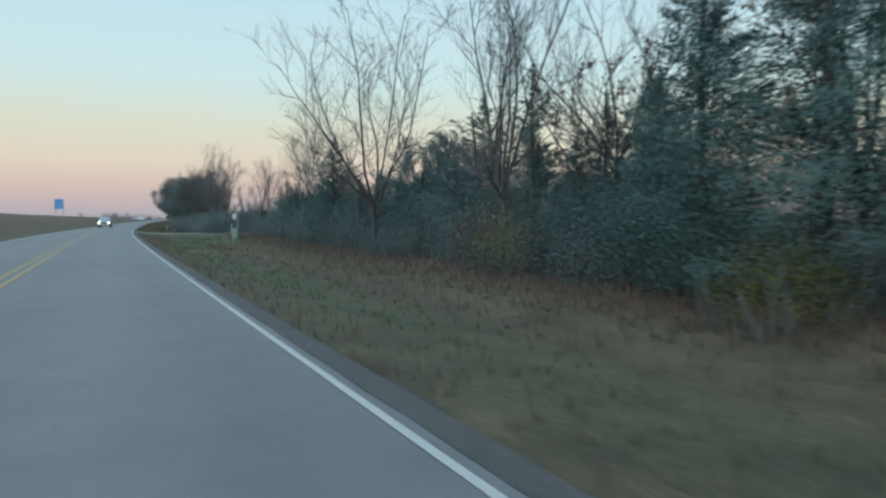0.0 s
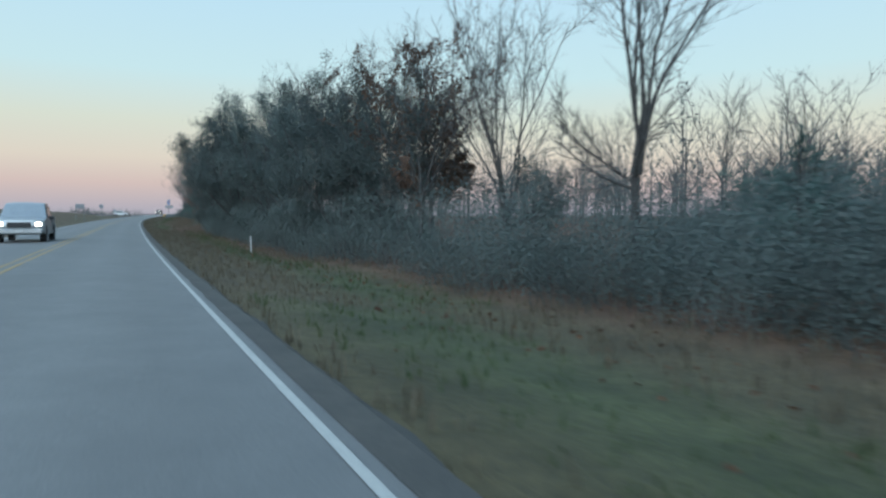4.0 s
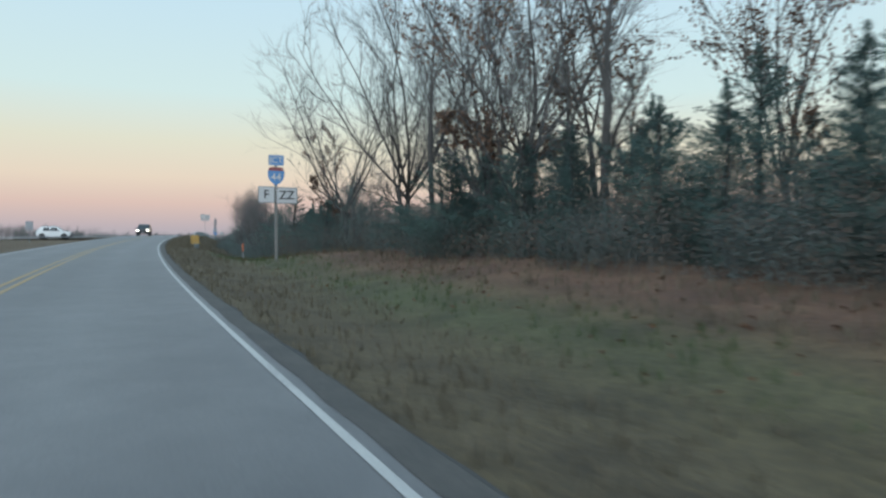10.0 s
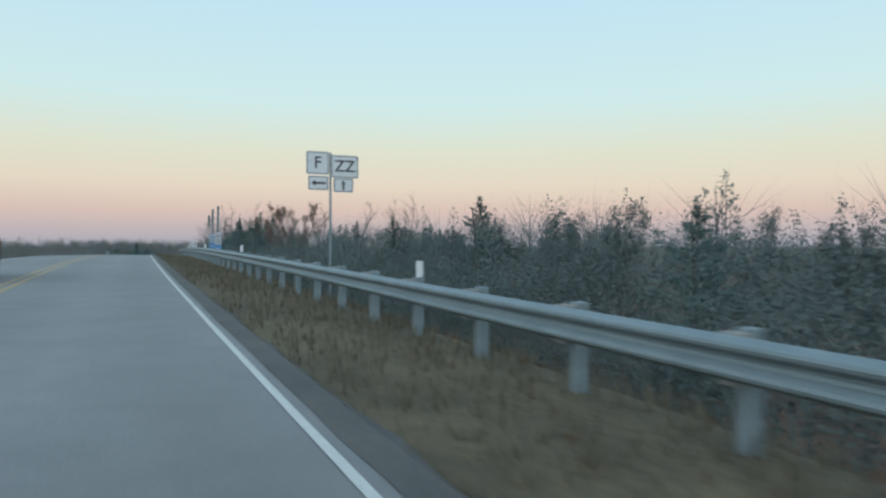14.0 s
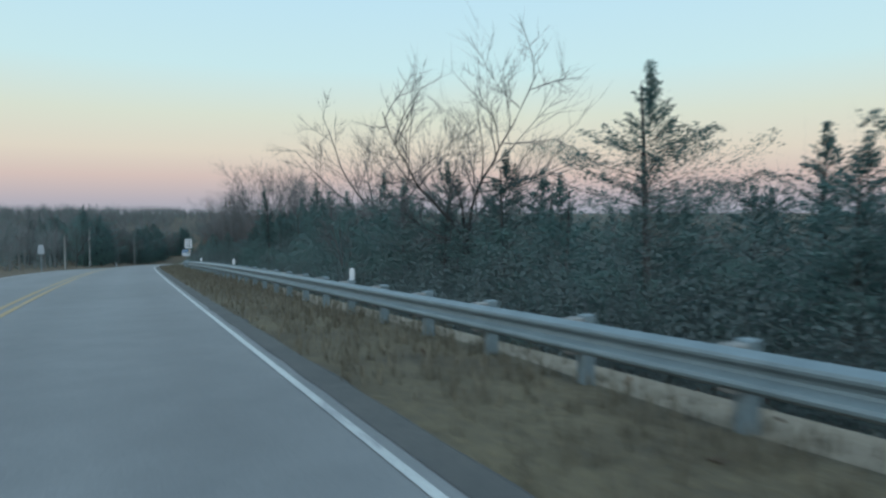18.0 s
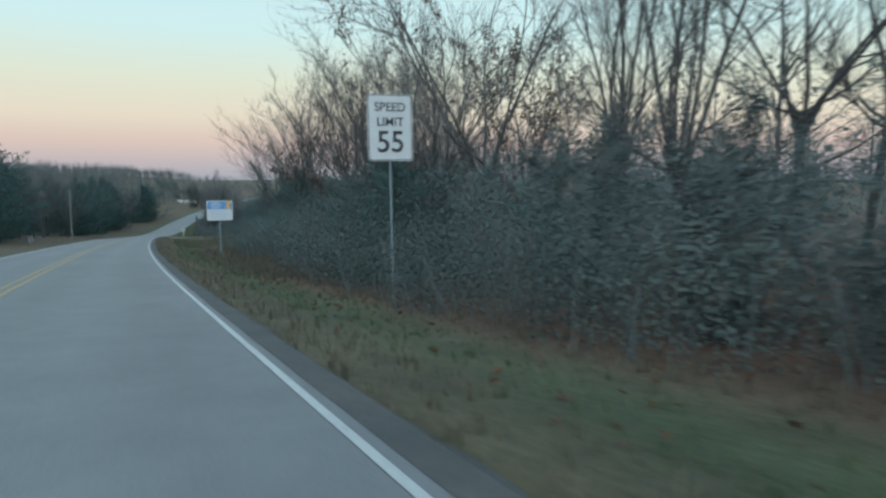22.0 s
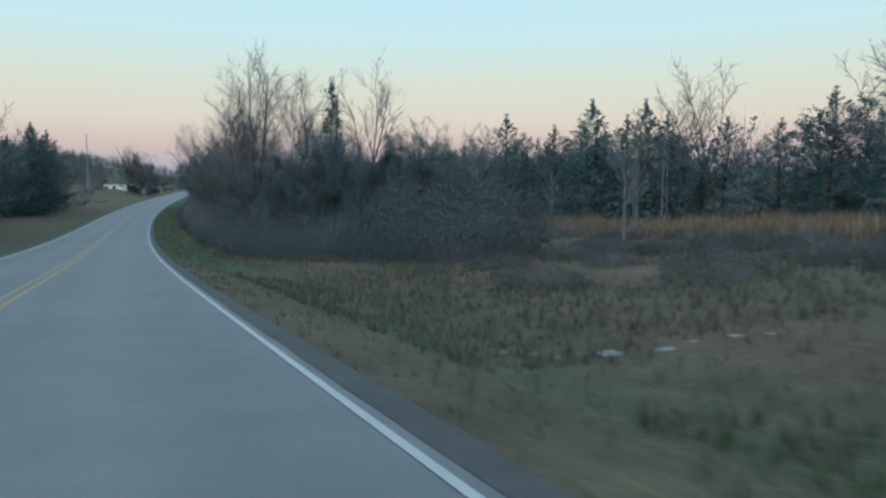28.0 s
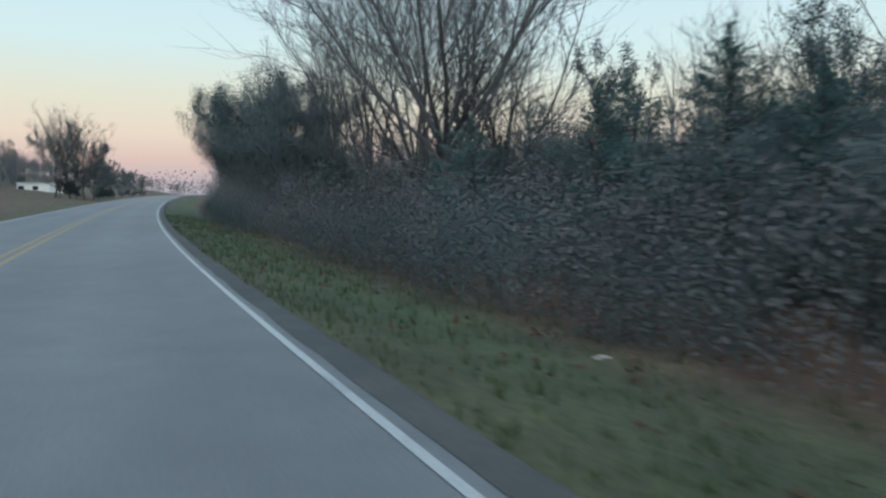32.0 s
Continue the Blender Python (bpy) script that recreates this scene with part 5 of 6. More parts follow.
def direction_sign():
    r = thing("route_sign", spot(360.2, 7.4), "white route plates with arrow plates below on a steel post", "road sign", "route signs")
    g = 0.45
    sign_post(r, 3.55 + g)
    a = panel(r, 0.61, 0.61, (-0.36, 0, 3.25 + g), M_WHITE, M_BLACK, name="letter_plate")
    lettering("F", 0.44, M_BLACK, a, (-0.36, -0.006, 3.25 + g))
    b = panel(r, 0.76, 0.61, (0.38, 0, 3.18 + g), M_WHITE, M_BLACK, name="letter_plate")
    lettering("ZZ", 0.44, M_BLACK, b, (0.38, -0.006, 3.18 + g))
    c = panel(r, 0.55, 0.38, (-0.34, 0, 2.72 + g), M_WHITE, M_BLACK, name="arrow_plate")
    part("arrow", slab([(-0.20, 0), (-0.08, 0.08), (-0.08, 0.03), (0.2, 0.03), (0.2, -0.03), (-0.08, -0.03), (-0.08, -0.08)], 0.003, (-0.34, -0.004, 2.72 + g)), M_BLACK, c)
    d = panel(r, 0.55, 0.38, (0.34, 0, 2.68 + g), M_WHITE, M_BLACK, name="arrow_plate")
    part("arrow", slab([(0, 0.13), (0.07, 0.03), (0.03, 0.03), (0.03, -0.12), (-0.03, -0.12), (-0.03, 0.03), (-0.07, 0.03)], 0.003, (0.34, -0.004, 2.68 + g)), M_BLACK, d)


def letter_sign():
    r = thing("route_sign", spot(442.2, 8.4, tilt=2), "white lettered route plate on a leaning steel post behind the guardrail", "road sign", "route signs")
    z = 1.99 - offset(442.2, 8.4)
    sign_post(r, z + 0.3)
    b = panel(r, 0.94, 0.78, (0, 0, z), M_WHITE, M_BLACK, name="letter_plate")
    lettering("ZZ", 0.56, M_BLACK, b, (0, -0.006, z))


def speed_sign():
    r = thing("speed_limit_sign", spot(552.0, 7.9, tilt=-1.0), "white speed limit sign with black figures on a slim steel post", "road sign")
    z = 3.42 - offset(552.0, 7.9)
    sign_post(r, z + 0.4, 0.028)
    p = panel(r, 1.06, 1.46, (0, 0, z), M_WHITE, M_BLACK, 0.07)
    lettering("SPEED", 0.27, M_BLACK, p, (0, -0.006, z + 0.44), 1.0)
    lettering("LIMIT", 0.27, M_BLACK, p, (0, -0.006, z + 0.12), 1.0)
    lettering("55", 0.66, M_BLACK, p, (0, -0.006, z - 0.33), 1.0)


def sponsor_sign():
    r = thing("information_sign", spot(583.3, 7.7), "blue and white information board with a yellow map shape", "road sign")
    z = 2.32 - offset(583.3, 7.7)
    sign_post(r, z + 0.3, 0.055)
    panel(r, 1.58, 1.26, (0, 0, z), M_WHITE, None, 0.08, label="white lower field")
    part("header_plate", slab([(-0.74, 0.08), (0.74, 0.08), (0.74, 0.50), (0.66, 0.58), (-0.66, 0.58), (-0.74, 0.50)], 0.003, (0, -0.004, z)), M_BLUE, r, "blue header field")
    part("map_shape", slab([(0.32, 0.16), (0.42, 0.14), (0.60, 0.1), (0.66, 0.2), (0.56, 0.32), (0.68, 0.5), (0.62, 0.62), (0.48, 0.63), (0.42, 0.5), (0.46, 0.34)], 0.003, (0, -0.008, z)), M_YELLOW, r, "yellow map shape")
    bars(r, [(-0.25, z + 0.47, 0.5, 0.06, -0.004), (-0.22, z + 0.33, 0.7, 0.06, -0.004), (-0.25, z + 0.18, 0.55, 0.06, -0.004)], M_WHITE)
    bars(r, [(-0.1, z - 0.06, 1.0, 0.07, -0.001), (0.0, z - 0.24, 1.15, 0.07, -0.001), (-0.1, z - 0.42, 0.9, 0.07, -0.001)], M_PALE_PRINT)


def object_marker():
    r = thing("object_marker", spot(301.4, 6.15), "yellow and black striped square marker before the guardrail end", "road sign")
    z = 0.48 - offset(301.4, 6.15)
    part("post", rod(0.03, 1.3, (0, 0.035, -0.5), 8), M_ZINC, r)
    panel(r, 0.60, 0.62, (-0.08, 0, z), M_YELLOW, None, 0.02, label="reflective yellow plate")
    a = 0.29
    for k in range(-4, 5):
        lo, hi = k * 0.115 - 0.026, k * 0.115 + 0.026
        pts = []
        for c in (lo, hi):   # the line z = x + 2c clipped to the plate
            x0, x1 = max(-a, -a - 2 * c), min(a, a - 2 * c)
            pts.append(((x0, x0 + 2 * c), (x1, x1 + 2 * c)))
        (p0, p1), (q0, q1) = pts
        if p1[0] - p0[0] > 0.02 and q1[0] - q0[0] > 0.02:
            part("stripe", slab([p0, p1, q1, q0], 0.003, (-0.08, -0.004, z)), M_BLACK, r)


def edge_signs():
    """Two tall steel posts with narrow plates, and a slimmer sign post, all turned to the side road."""
    for s, l, top, rows in ((401.3, 8.1, 3.8, ((1.38, 0.68, M_PALE_PRINT), (0.78, 0.46, M_BLUE))), (400.0, 8.4, 3.95, ((1.35, 1.0, M_FADED), (0.55, 0.52, M_BLUE)))):
        z0 = -offset(s, l)
        r = thing("tall_sign_post", spot(s, l, tilt=1.0), "tall galvanised beam post with pale and blue plates", "road sign", "tall sign posts")
        beam = box(0.02, 0.16, top + z0 + 0.5, (-0.07, 0, -0.5), 0.004)
        box(0.02, 0.16, top + z0 + 0.5, (0.07, 0, -0.5), 0.004, bm=beam)
        box(0.13, 0.02, top + z0 + 0.5, (0, 0, -0.5), 0.004, bm=beam)
        part("beam", beam, M_ZINC, r)
        for z in (top * 0.62, top * 0.8, top * 0.93):
            part("bracket", box(0.2, 0.03, 0.03, (0.02, -0.09, z + z0), 0.004), M_ZINC, r)
        for zc, h, mt in rows:
            w = part("plate", slab(rounded(0.56, h, 0.04), 0.006, (0.0, -0.11, 0)), mt, r)
            w.matrix_local = Matrix.Translation((0, 0, z0 + zc)) @ Matrix.Rotation(radians(20), 4, "Z")
            if mt is not M_BLUE:
                bars(w, [(0, h * 0.2, 0.34, h * 0.16, -0.11), (0, -h * 0.1, 0.36, h * 0.06, -0.11), (0, -h * 0.3, 0.4, 0.06, -0.11)], M_GALV_DARK)
            else:
                bars(w, [(0, 0, 0.36, 0.06, -0.11)], M_PALE_PRINT)
    z0 = -offset(407.6, 8.3)
    r = thing("route_sign", spot(407.6, 8.3), "route plates on a slim post, seen edge-on behind the guardrail", "road sign", "route signs")
    sign_post(r, 3.6 + z0, 0.035)
    for zc, h in ((3.3, 0.6), (2.8, 0.4)):
        w = part("plate", slab(rounded(0.62, h, 0.04), 0.006, (0, -0.05, 0)), M_GALV_DARK, r)
        w.matrix_local = Matrix.Translation((0, 0, z0 + zc)) @ Matrix.Rotation(radians(68), 4, "Z")


def back_sign(s, l, z, rows, label, mat=M_GALV_DARK, posts=1):
    r = thing("road_sign", spot(s, l), label, "road sign", "signs across the road")
    z0 = z - offset(s, l)
    for k in range(posts):
        x = 0 if posts == 1 else (-0.7, 0.7)[k]
        part("post", rod(0.04, z0 + 0.8, (x, 0.05, -0.5), 8), M_ZINC, r)
    for dx, dz, w, h in rows:
        panel(r, w, h, (dx, 0, z0 + dz), mat, None, 0.04, name="plate")


junction_sign(), direction_sign(), letter_sign(), speed_sign(), sponsor_sign(), object_marker(), edge_signs()
back_sign(146.3, -10.2, 4.4, ((0, 0, 1.5, 1.9),), "tall blue information sign on two posts across the road", M_BLUE, 2)
back_sign(241.7, -7.2, 2.6, ((0, 0, 1.5, 0.9),), "grey back of a wide road sign across the road", posts=2)
back_sign(276.5, -6.6, 2.8, ((0, 0, 0.9, 0.9),), "grey back of a round-cornered road sign across the road")
back_sign(331.1, -10.7, 1.6, ((0, 0, 0.75, 1.0),), "grey back of a small road sign on the crossing")
back_sign(495.8, -7.0, 3.0, ((0, 0.1, 0.62, 0.62), (0, -0.5, 0.55, 0.38)), "pale backs of two route plates on a post", M_ZINC)
back_sign(522.3, -7.5, 2.3, ((0, 0.2, 0.5, 0.4), (0, -0.25, 0.6, 0.6)), "grey backs of a small plate and a round shield", M_GALV_DARK)


# ---- marker posts, boxes and mailboxes ----
def marker(s, l, h, head, label, tilt=0.0, head_h=0.3):
    r = thing("marker_post", spot(s, l, tilt=tilt), label, "marker post", "roadside marker posts")
    part("shaft", box(0.075, 0.03, h + 0.2, (0, 0, -0.2), 0.008), M_WHITE, r)
    if head is not None:
        part("cap", box(0.082, 0.037, head_h, (0, 0, h - head_h), 0.008), head, r, "coloured reflective cap")


for s, l, h, head, tilt in ((79.9, 13.7, 1.2, None, 0), (100, 11.8, 1.1, None, 6), (134.3, 8.4, 0.9, None, 0), (517.4, 12, 1.0, None, 0), (617.5, 15.9, 1.65, M_REDCAP, -3), (759, 24, 1.1, None, 0), (736, 60, 1.4, None, 0)):
    marker(s, l, h, head, "white roadside marker post" if head is None else "white marker post with a red upper part", tilt, 0.3 if head is None else 0.52)


def field_signs():
    for s, l, top in ((668, 31.5, 3.4), (668, 40.7, 2.85)):
        r = thing("pale_post", spot(s, l), "slim pale post standing beside the sandy drive", "post", "posts by the drive")
        part("shaft", rod(0.075, top - offset(s, l) + 0.4, (0, 0, -0.4), 10, 0.06), M_FADED, r)
        part("cap", rod(0.085, 0.08, (0, 0, top - offset(s, l)), 10), M_GALV_DARK, r)
    for s, l, h in ((640, -11.5, 0.8), (646, -12.2, 0.9), (636, -10.8, 0.7)):
        marker(s, l, h, None, "white roadside marker post")
    c = thing("cable_pedestal", spot(643, -12.0), "grey cable pedestal in the grass across the road", "utility box")
    part("body", box(0.45, 0.35, 0.9, (0, 0, -0.05), 0.03), M_GALV_DARK, c)
    part("lid", box(0.48, 0.38, 0.08, (0, 0, 0.85), 0.02), M_GALV_DARK, c)


def flex_post():
    r = thing("flexible_post", spot(301.6, 9.7), "orange and white flexible marker post below the guardrail end", "marker post")
    part("shaft", rod(0.05, 0.75, (0, 0, -0.1), 12), M_WHITE, r, "white lower tube")
    part("cap", rod(0.052, 0.7, (0, 0, 0.6), 12), M_ORANGE, r, "orange upper tube")
    for z in (0.61, 0.68):
        part("band", rod(0.054, 0.03, (0, 0, z), 12), M_BLACK, r)
    q = thing("warning_marker", spot(303.1, 11.6), "small red warning plates on a thin post in the brush", "marker post")
    z = 0.55 - offset(303.1, 11.6)
    part("post", rod(0.02, z + 0.4, (0, 0.02, -0.4), 8), M_GALV_DARK, q)
    panel(q, 0.30, 0.30, (0, 0, z), M_RED, None, 0.03, name="plate")
    panel(q, 0.18, 0.11, (0, 0, z - 0.28), M_RED, None, 0.02, name="plate")


def meter_post():
    r = thing("utility_pedestal", spot(60.4, 11.5), "grey utility post with a white meter box above a green pedestal", "utility box")
    part("post", box(0.13, 0.13, 2.9, (0.12, 0.06, -0.4), 0.012), M_POSTWOOD, r)
    part("meter_box", box(0.30, 0.16, 0.46, (-0.14, 0.0, 1.75), 0.02), M_WHITE, r, "white meter box")
    part("bracket", box(0.26, 0.05, 0.07, (-0.02, 0.03, 1.60), 0.008), M_GALV_DARK, r)
    part("pedestal", box(0.36, 0.28, 1.0, (-0.12, -0.02, 0), 0.03, 1.0), M_GREENBOX, r, "tapered green pedestal")
    q = thing("utility_pole_stub", spot(520, 12.4, tilt=1.0), "slim pole with a red band beside a grey-green cable pedestal", "utility box")
    part("pole", rod(0.06, 2.6, (0.1, 0, -0.4), 10), M_POSTWOOD, q)
    part("red_band", rod(0.068, 0.18, (0.1, 0, 1.85), 10), M_RED, q, "red band")
    part("pedestal", box(0.22, 0.2, 0.9, (-0.14, 0, -0.05), 0.02), M_GREENBOX, q, "grey-green pedestal")


def arched_box(w, d, h, at, arch=0.5):
    b = bmesh.new()
    prof = [(-w / 2, 0), (w / 2, 0), (w / 2, h * arch)] + [(w / 2 * math.cos(a), h * arch + h * (1 - arch) * math.sin(a)) for a in (0.4, 0.8, 1.2, 1.57, 1.94, 2.34, 2.74)] + [(-w / 2, h * arch)]
    f = [b.verts.new((x, -d / 2, z)) for x, z in prof]
    k = [b.verts.new((x, d / 2, z)) for x, z in prof]
    b.faces.new(f)
    b.faces.new(k[::-1])
    for i in range(len(prof)):
        j = (i + 1) % len(prof)
        b.faces.new((f[j], f[i], k[i], k[j]))
    bmesh.ops.translate(b, verts=b.verts[:], vec=Vector(at))
    bmesh.ops.recalc_face_normals(b, faces=b.faces[:])
    return b


def mailboxes():
    r = thing("mailbox", spot(77.9, 7.5, turn=90), "black roadside mailbox with a red flag on a thick pale post", "mailbox", "mailboxes")
    up = -0.45 - offset(77.9, 7.5)
    part("post", box(0.14, 0.14, 1.15 + up, (0, 0, -0.2), 0.012), M_POSTWOOD, r, "pale square post")
    part("body", arched_box(0.26, 0.56, 0.26, (0, -0.05, 0.94 + up)), M_TRIM, r, "black box")
    part("base_board", box(0.22, 0.5, 0.03, (0, -0.04, 0.91 + up), 0.005), M_POSTWOOD, r)
    part("flag", box(0.012, 0.2, 0.05, (-0.137, 0.0, 1.06 + up), 0.003), M_RED, r, "red flag")
    part("door", arched_box(0.25, 0.02, 0.25, (0, 0.235, 0.945 + up)), M_TRIM, r)
    q = thing("mailbox", spot(681.5, 6.95, turn=80), "tan moulded mailbox on a matching post by the gravel drive", "mailbox", "mailboxes")
    up = -0.16 - offset(681.5, 6.95)
    post = box(0.15, 0.15, 1.15 + up, (0, 0, -0.2), 0.015)
    part("post", post, M_TAN, q)
    part("collar", box(0.17, 0.34, 0.12, (0, 0.05, 0.86 + up), 0.02, 1.0), M_TAN, q)
    part("body", arched_box(0.36, 0.70, 0.58, (0, 0.06, 0.98 + up), 0.75), M_TAN, q, "tan box")
    part("door", arched_box(0.35, 0.02, 0.56, (0, 0.42, 0.99 + up), 0.75), M_TAN, q)
    part("flag", box(0.012, 0.05, 0.16, (0.187, 0.18, 1.26 + up), 0.003), M_RED, q, "red flag")
    part("flag", box(0.10, 0.012, 0.03, (0.03, 0.438, 1.3 + up), 0.003), M_RED, q, "red mark")


flex_post(), meter_post(), mailboxes(), field_signs()


# ---- drives, stones, litter ----
def drive(name, centre, half, label, up=0.05):
    """A gravel drive along points (s, l) with a flared mouth."""
    V, F = [], []
    pts = []
    for (s0, l0), (s1, l1) in zip(centre, centre[1:]):
        for k in range(8):
            pts.append((s0 + (s1 - s0) * k / 8, l0 + (l1 - l0) * k / 8))
    n = 7
    g = random.Random(3)
    for i, (s, l) in enumerate(pts):
        w = half + (4.2 * (1 - i / 11) ** 2 if i < 11 else 0)
        for k in range(n):
            f = (k / (n - 1) * 2 - 1) * w * (1 + 0.10 * g.uniform(-1, 1))
            p = ground_point(s + f, l)
            edge = 0.0 if 0 < k < n - 1 else -0.10
            V.append((p.x, p.y, p.z + up + edge))
    for i in range(len(pts) - 1):
        for k in range(n - 1):
            F.append((i * n + k, i * n + k + 1, (i + 1) * n + k + 1, (i + 1) * n + k))
    return tagged(link_mesh(name, V, F, M_SAND if name == "drive_2" else M_GRAVEL, smooth=True), label, "drive", kind="structure")


drive("drive_1", ((83.6, 3.8), (83.2, 9), (82.8, 14), (83.5, 20), (86, 27)), 1.5, "pale gravel drive joining the road")
drive("drive_2", ((673.6, 3.8), (673.2, 7), (674.2, 10.5), (676.6, 14.5), (681, 20), (688, 29), (698, 42), (712, 62)), 1.9, "pale gravel drive crossing the field")
ribbon("side_road", M_ASPHALT, 350, 364, -70, -3.6, 0.03, "asphalt side road at the crossing", "road", cuts=16)


def rough_stone(seed, size):
    g = random.Random(seed)
    b = bmesh.new()
    bmesh.ops.create_icosphere(b, subdivisions=1, radius=size)
    for v in b.verts:
        v.co = Vector((v.co.x * 1.6, v.co.y, v.co.z * 0.45)) * g.uniform(0.75, 1.25)
    return b


g3 = random.Random(8)
for s, l in ((693.1, 7.6), (692.6, 8.3), (692.9, 8.0), (692.3, 9.1), (691.9, 9.9), (691.8, 11.3), (692.0, 10.6), (691.5, 11.8), (692.7, 8.8)):
    r = part("ditch_stone", rough_stone(int(s * 10 + l * 7), g3.uniform(0.07, 0.17)), M_STONE, None)
    r.matrix_world = spot(s, l, -0.01, g3.uniform(-30, 30))
    tagged(r, "pale flat stone in the ditch", "stone", "ditch stones")
for s, l, w in ((33.9, 8.8, 0.14), (68.1, 11.5, 0.4), (205.5, 4.95, 0.16), (786.6, 6.6, 0.15), (740.5, 8.0, 0.2)):
    b = bmesh.new()
    bmesh.ops.create_grid(b, x_segments=5, y_segments=4, size=1)
    for v in b.verts:
        v.co = Vector((v.co.x * w * 0.6, v.co.y * w * 0.3, 0.05 + 0.22 * w * g3.random()))
    bmesh.ops.solidify(b, geom=b.faces[:], thickness=0.012)
    r = part("litter_sheet", b, M_TAN, None)
    r.matrix_world = spot(s, l, 0.04, g3.uniform(0, 90))
    tagged(r, "crumpled pale sheet of litter lying in the grass", "litter", "roadside litter")
b = bmesh.new()
_v, _f = [], []
rr = random.Random(4)
for k in range(5):
    tube(_v, _f, wander(Vector((0, 0, 0.3)), Vector((math.cos(k * 0.6), math.sin(k * 0.6), 0.25)), rr.uniform(1.2, 2.6), 6, 0.12, -0.03, rr), [0.022, 0.02, 0.018, 0.015, 0.012, 0.009, 0.005], 5)
fallen = link_mesh("fallen_branch", _v, _f, M_BARK)
fallen.matrix_world = spot(593.0, 10.4, 0.15, -40)
tagged(fallen, "bleached fallen branch lying at the edge of the wood", "branch")


# ---- vehicles ----
def loft_body(profile, width, tuck, top_z, y0=0.0):
    """A car shell from a side outline (y, z), narrowed above the waist."""
    b = bmesh.new()
    sections = (-1.0, -0.93, -0.5, 0.0, 0.5, 0.93, 1.0)
    rings = []
    for k in sections:
        ring = []
        for y, z in profile:
            w = width / 2
            if z > 0.98:
                w -= tuck * (z - 0.98) / (top_z - 0.98)
            crown = 0.03 * (1 - k * k) if z > 0.6 else 0.0
            inset = 0.05 if abs(k) == 1.0 else 0.0
            yc = sum(q[0] for q in profile) / len(profile)
            ring.append(b.verts.new((k * w, yc + (y - yc) * (1 - inset * 0.35) - (0.10 * k * k if y < -1.5 else -0.08 * k * k if y > 1.5 else 0) * (-1), z * (1 - inset * 0.25) + 0.08 * inset + crown)))
        rings.append(ring)
    for r0, r1 in zip(rings, rings[1:]):
        for i in range(len(profile)):
            j = (i + 1) % len(profile)
            b.faces.new((r0[i], r0[j], r1[j], r1[i]))
    b.faces.new(rings[0])
    b.faces.new(rings[-1][::-1])
    bmesh.ops.recalc_face_normals(b, faces=b.faces[:])
    return b


def quad_plate(parent, name, pts, mat, label="", thick=0.012):
    b = bmesh.new()
    vs = [b.verts.new(p) for p in pts]
    f = b.faces.new(vs)
    f.normal_update()
    n = f.normal * thick
    r = bmesh.ops.extrude_face_region(b, geom=[f])
    bmesh.ops.translate(b, verts=[v for v in r["geom"] if isinstance(v, bmesh.types.BMVert)], vec=n)
    bmesh.ops.recalc_face_normals(b, faces=b.faces[:])
    return part(name, b, mat, parent, label)


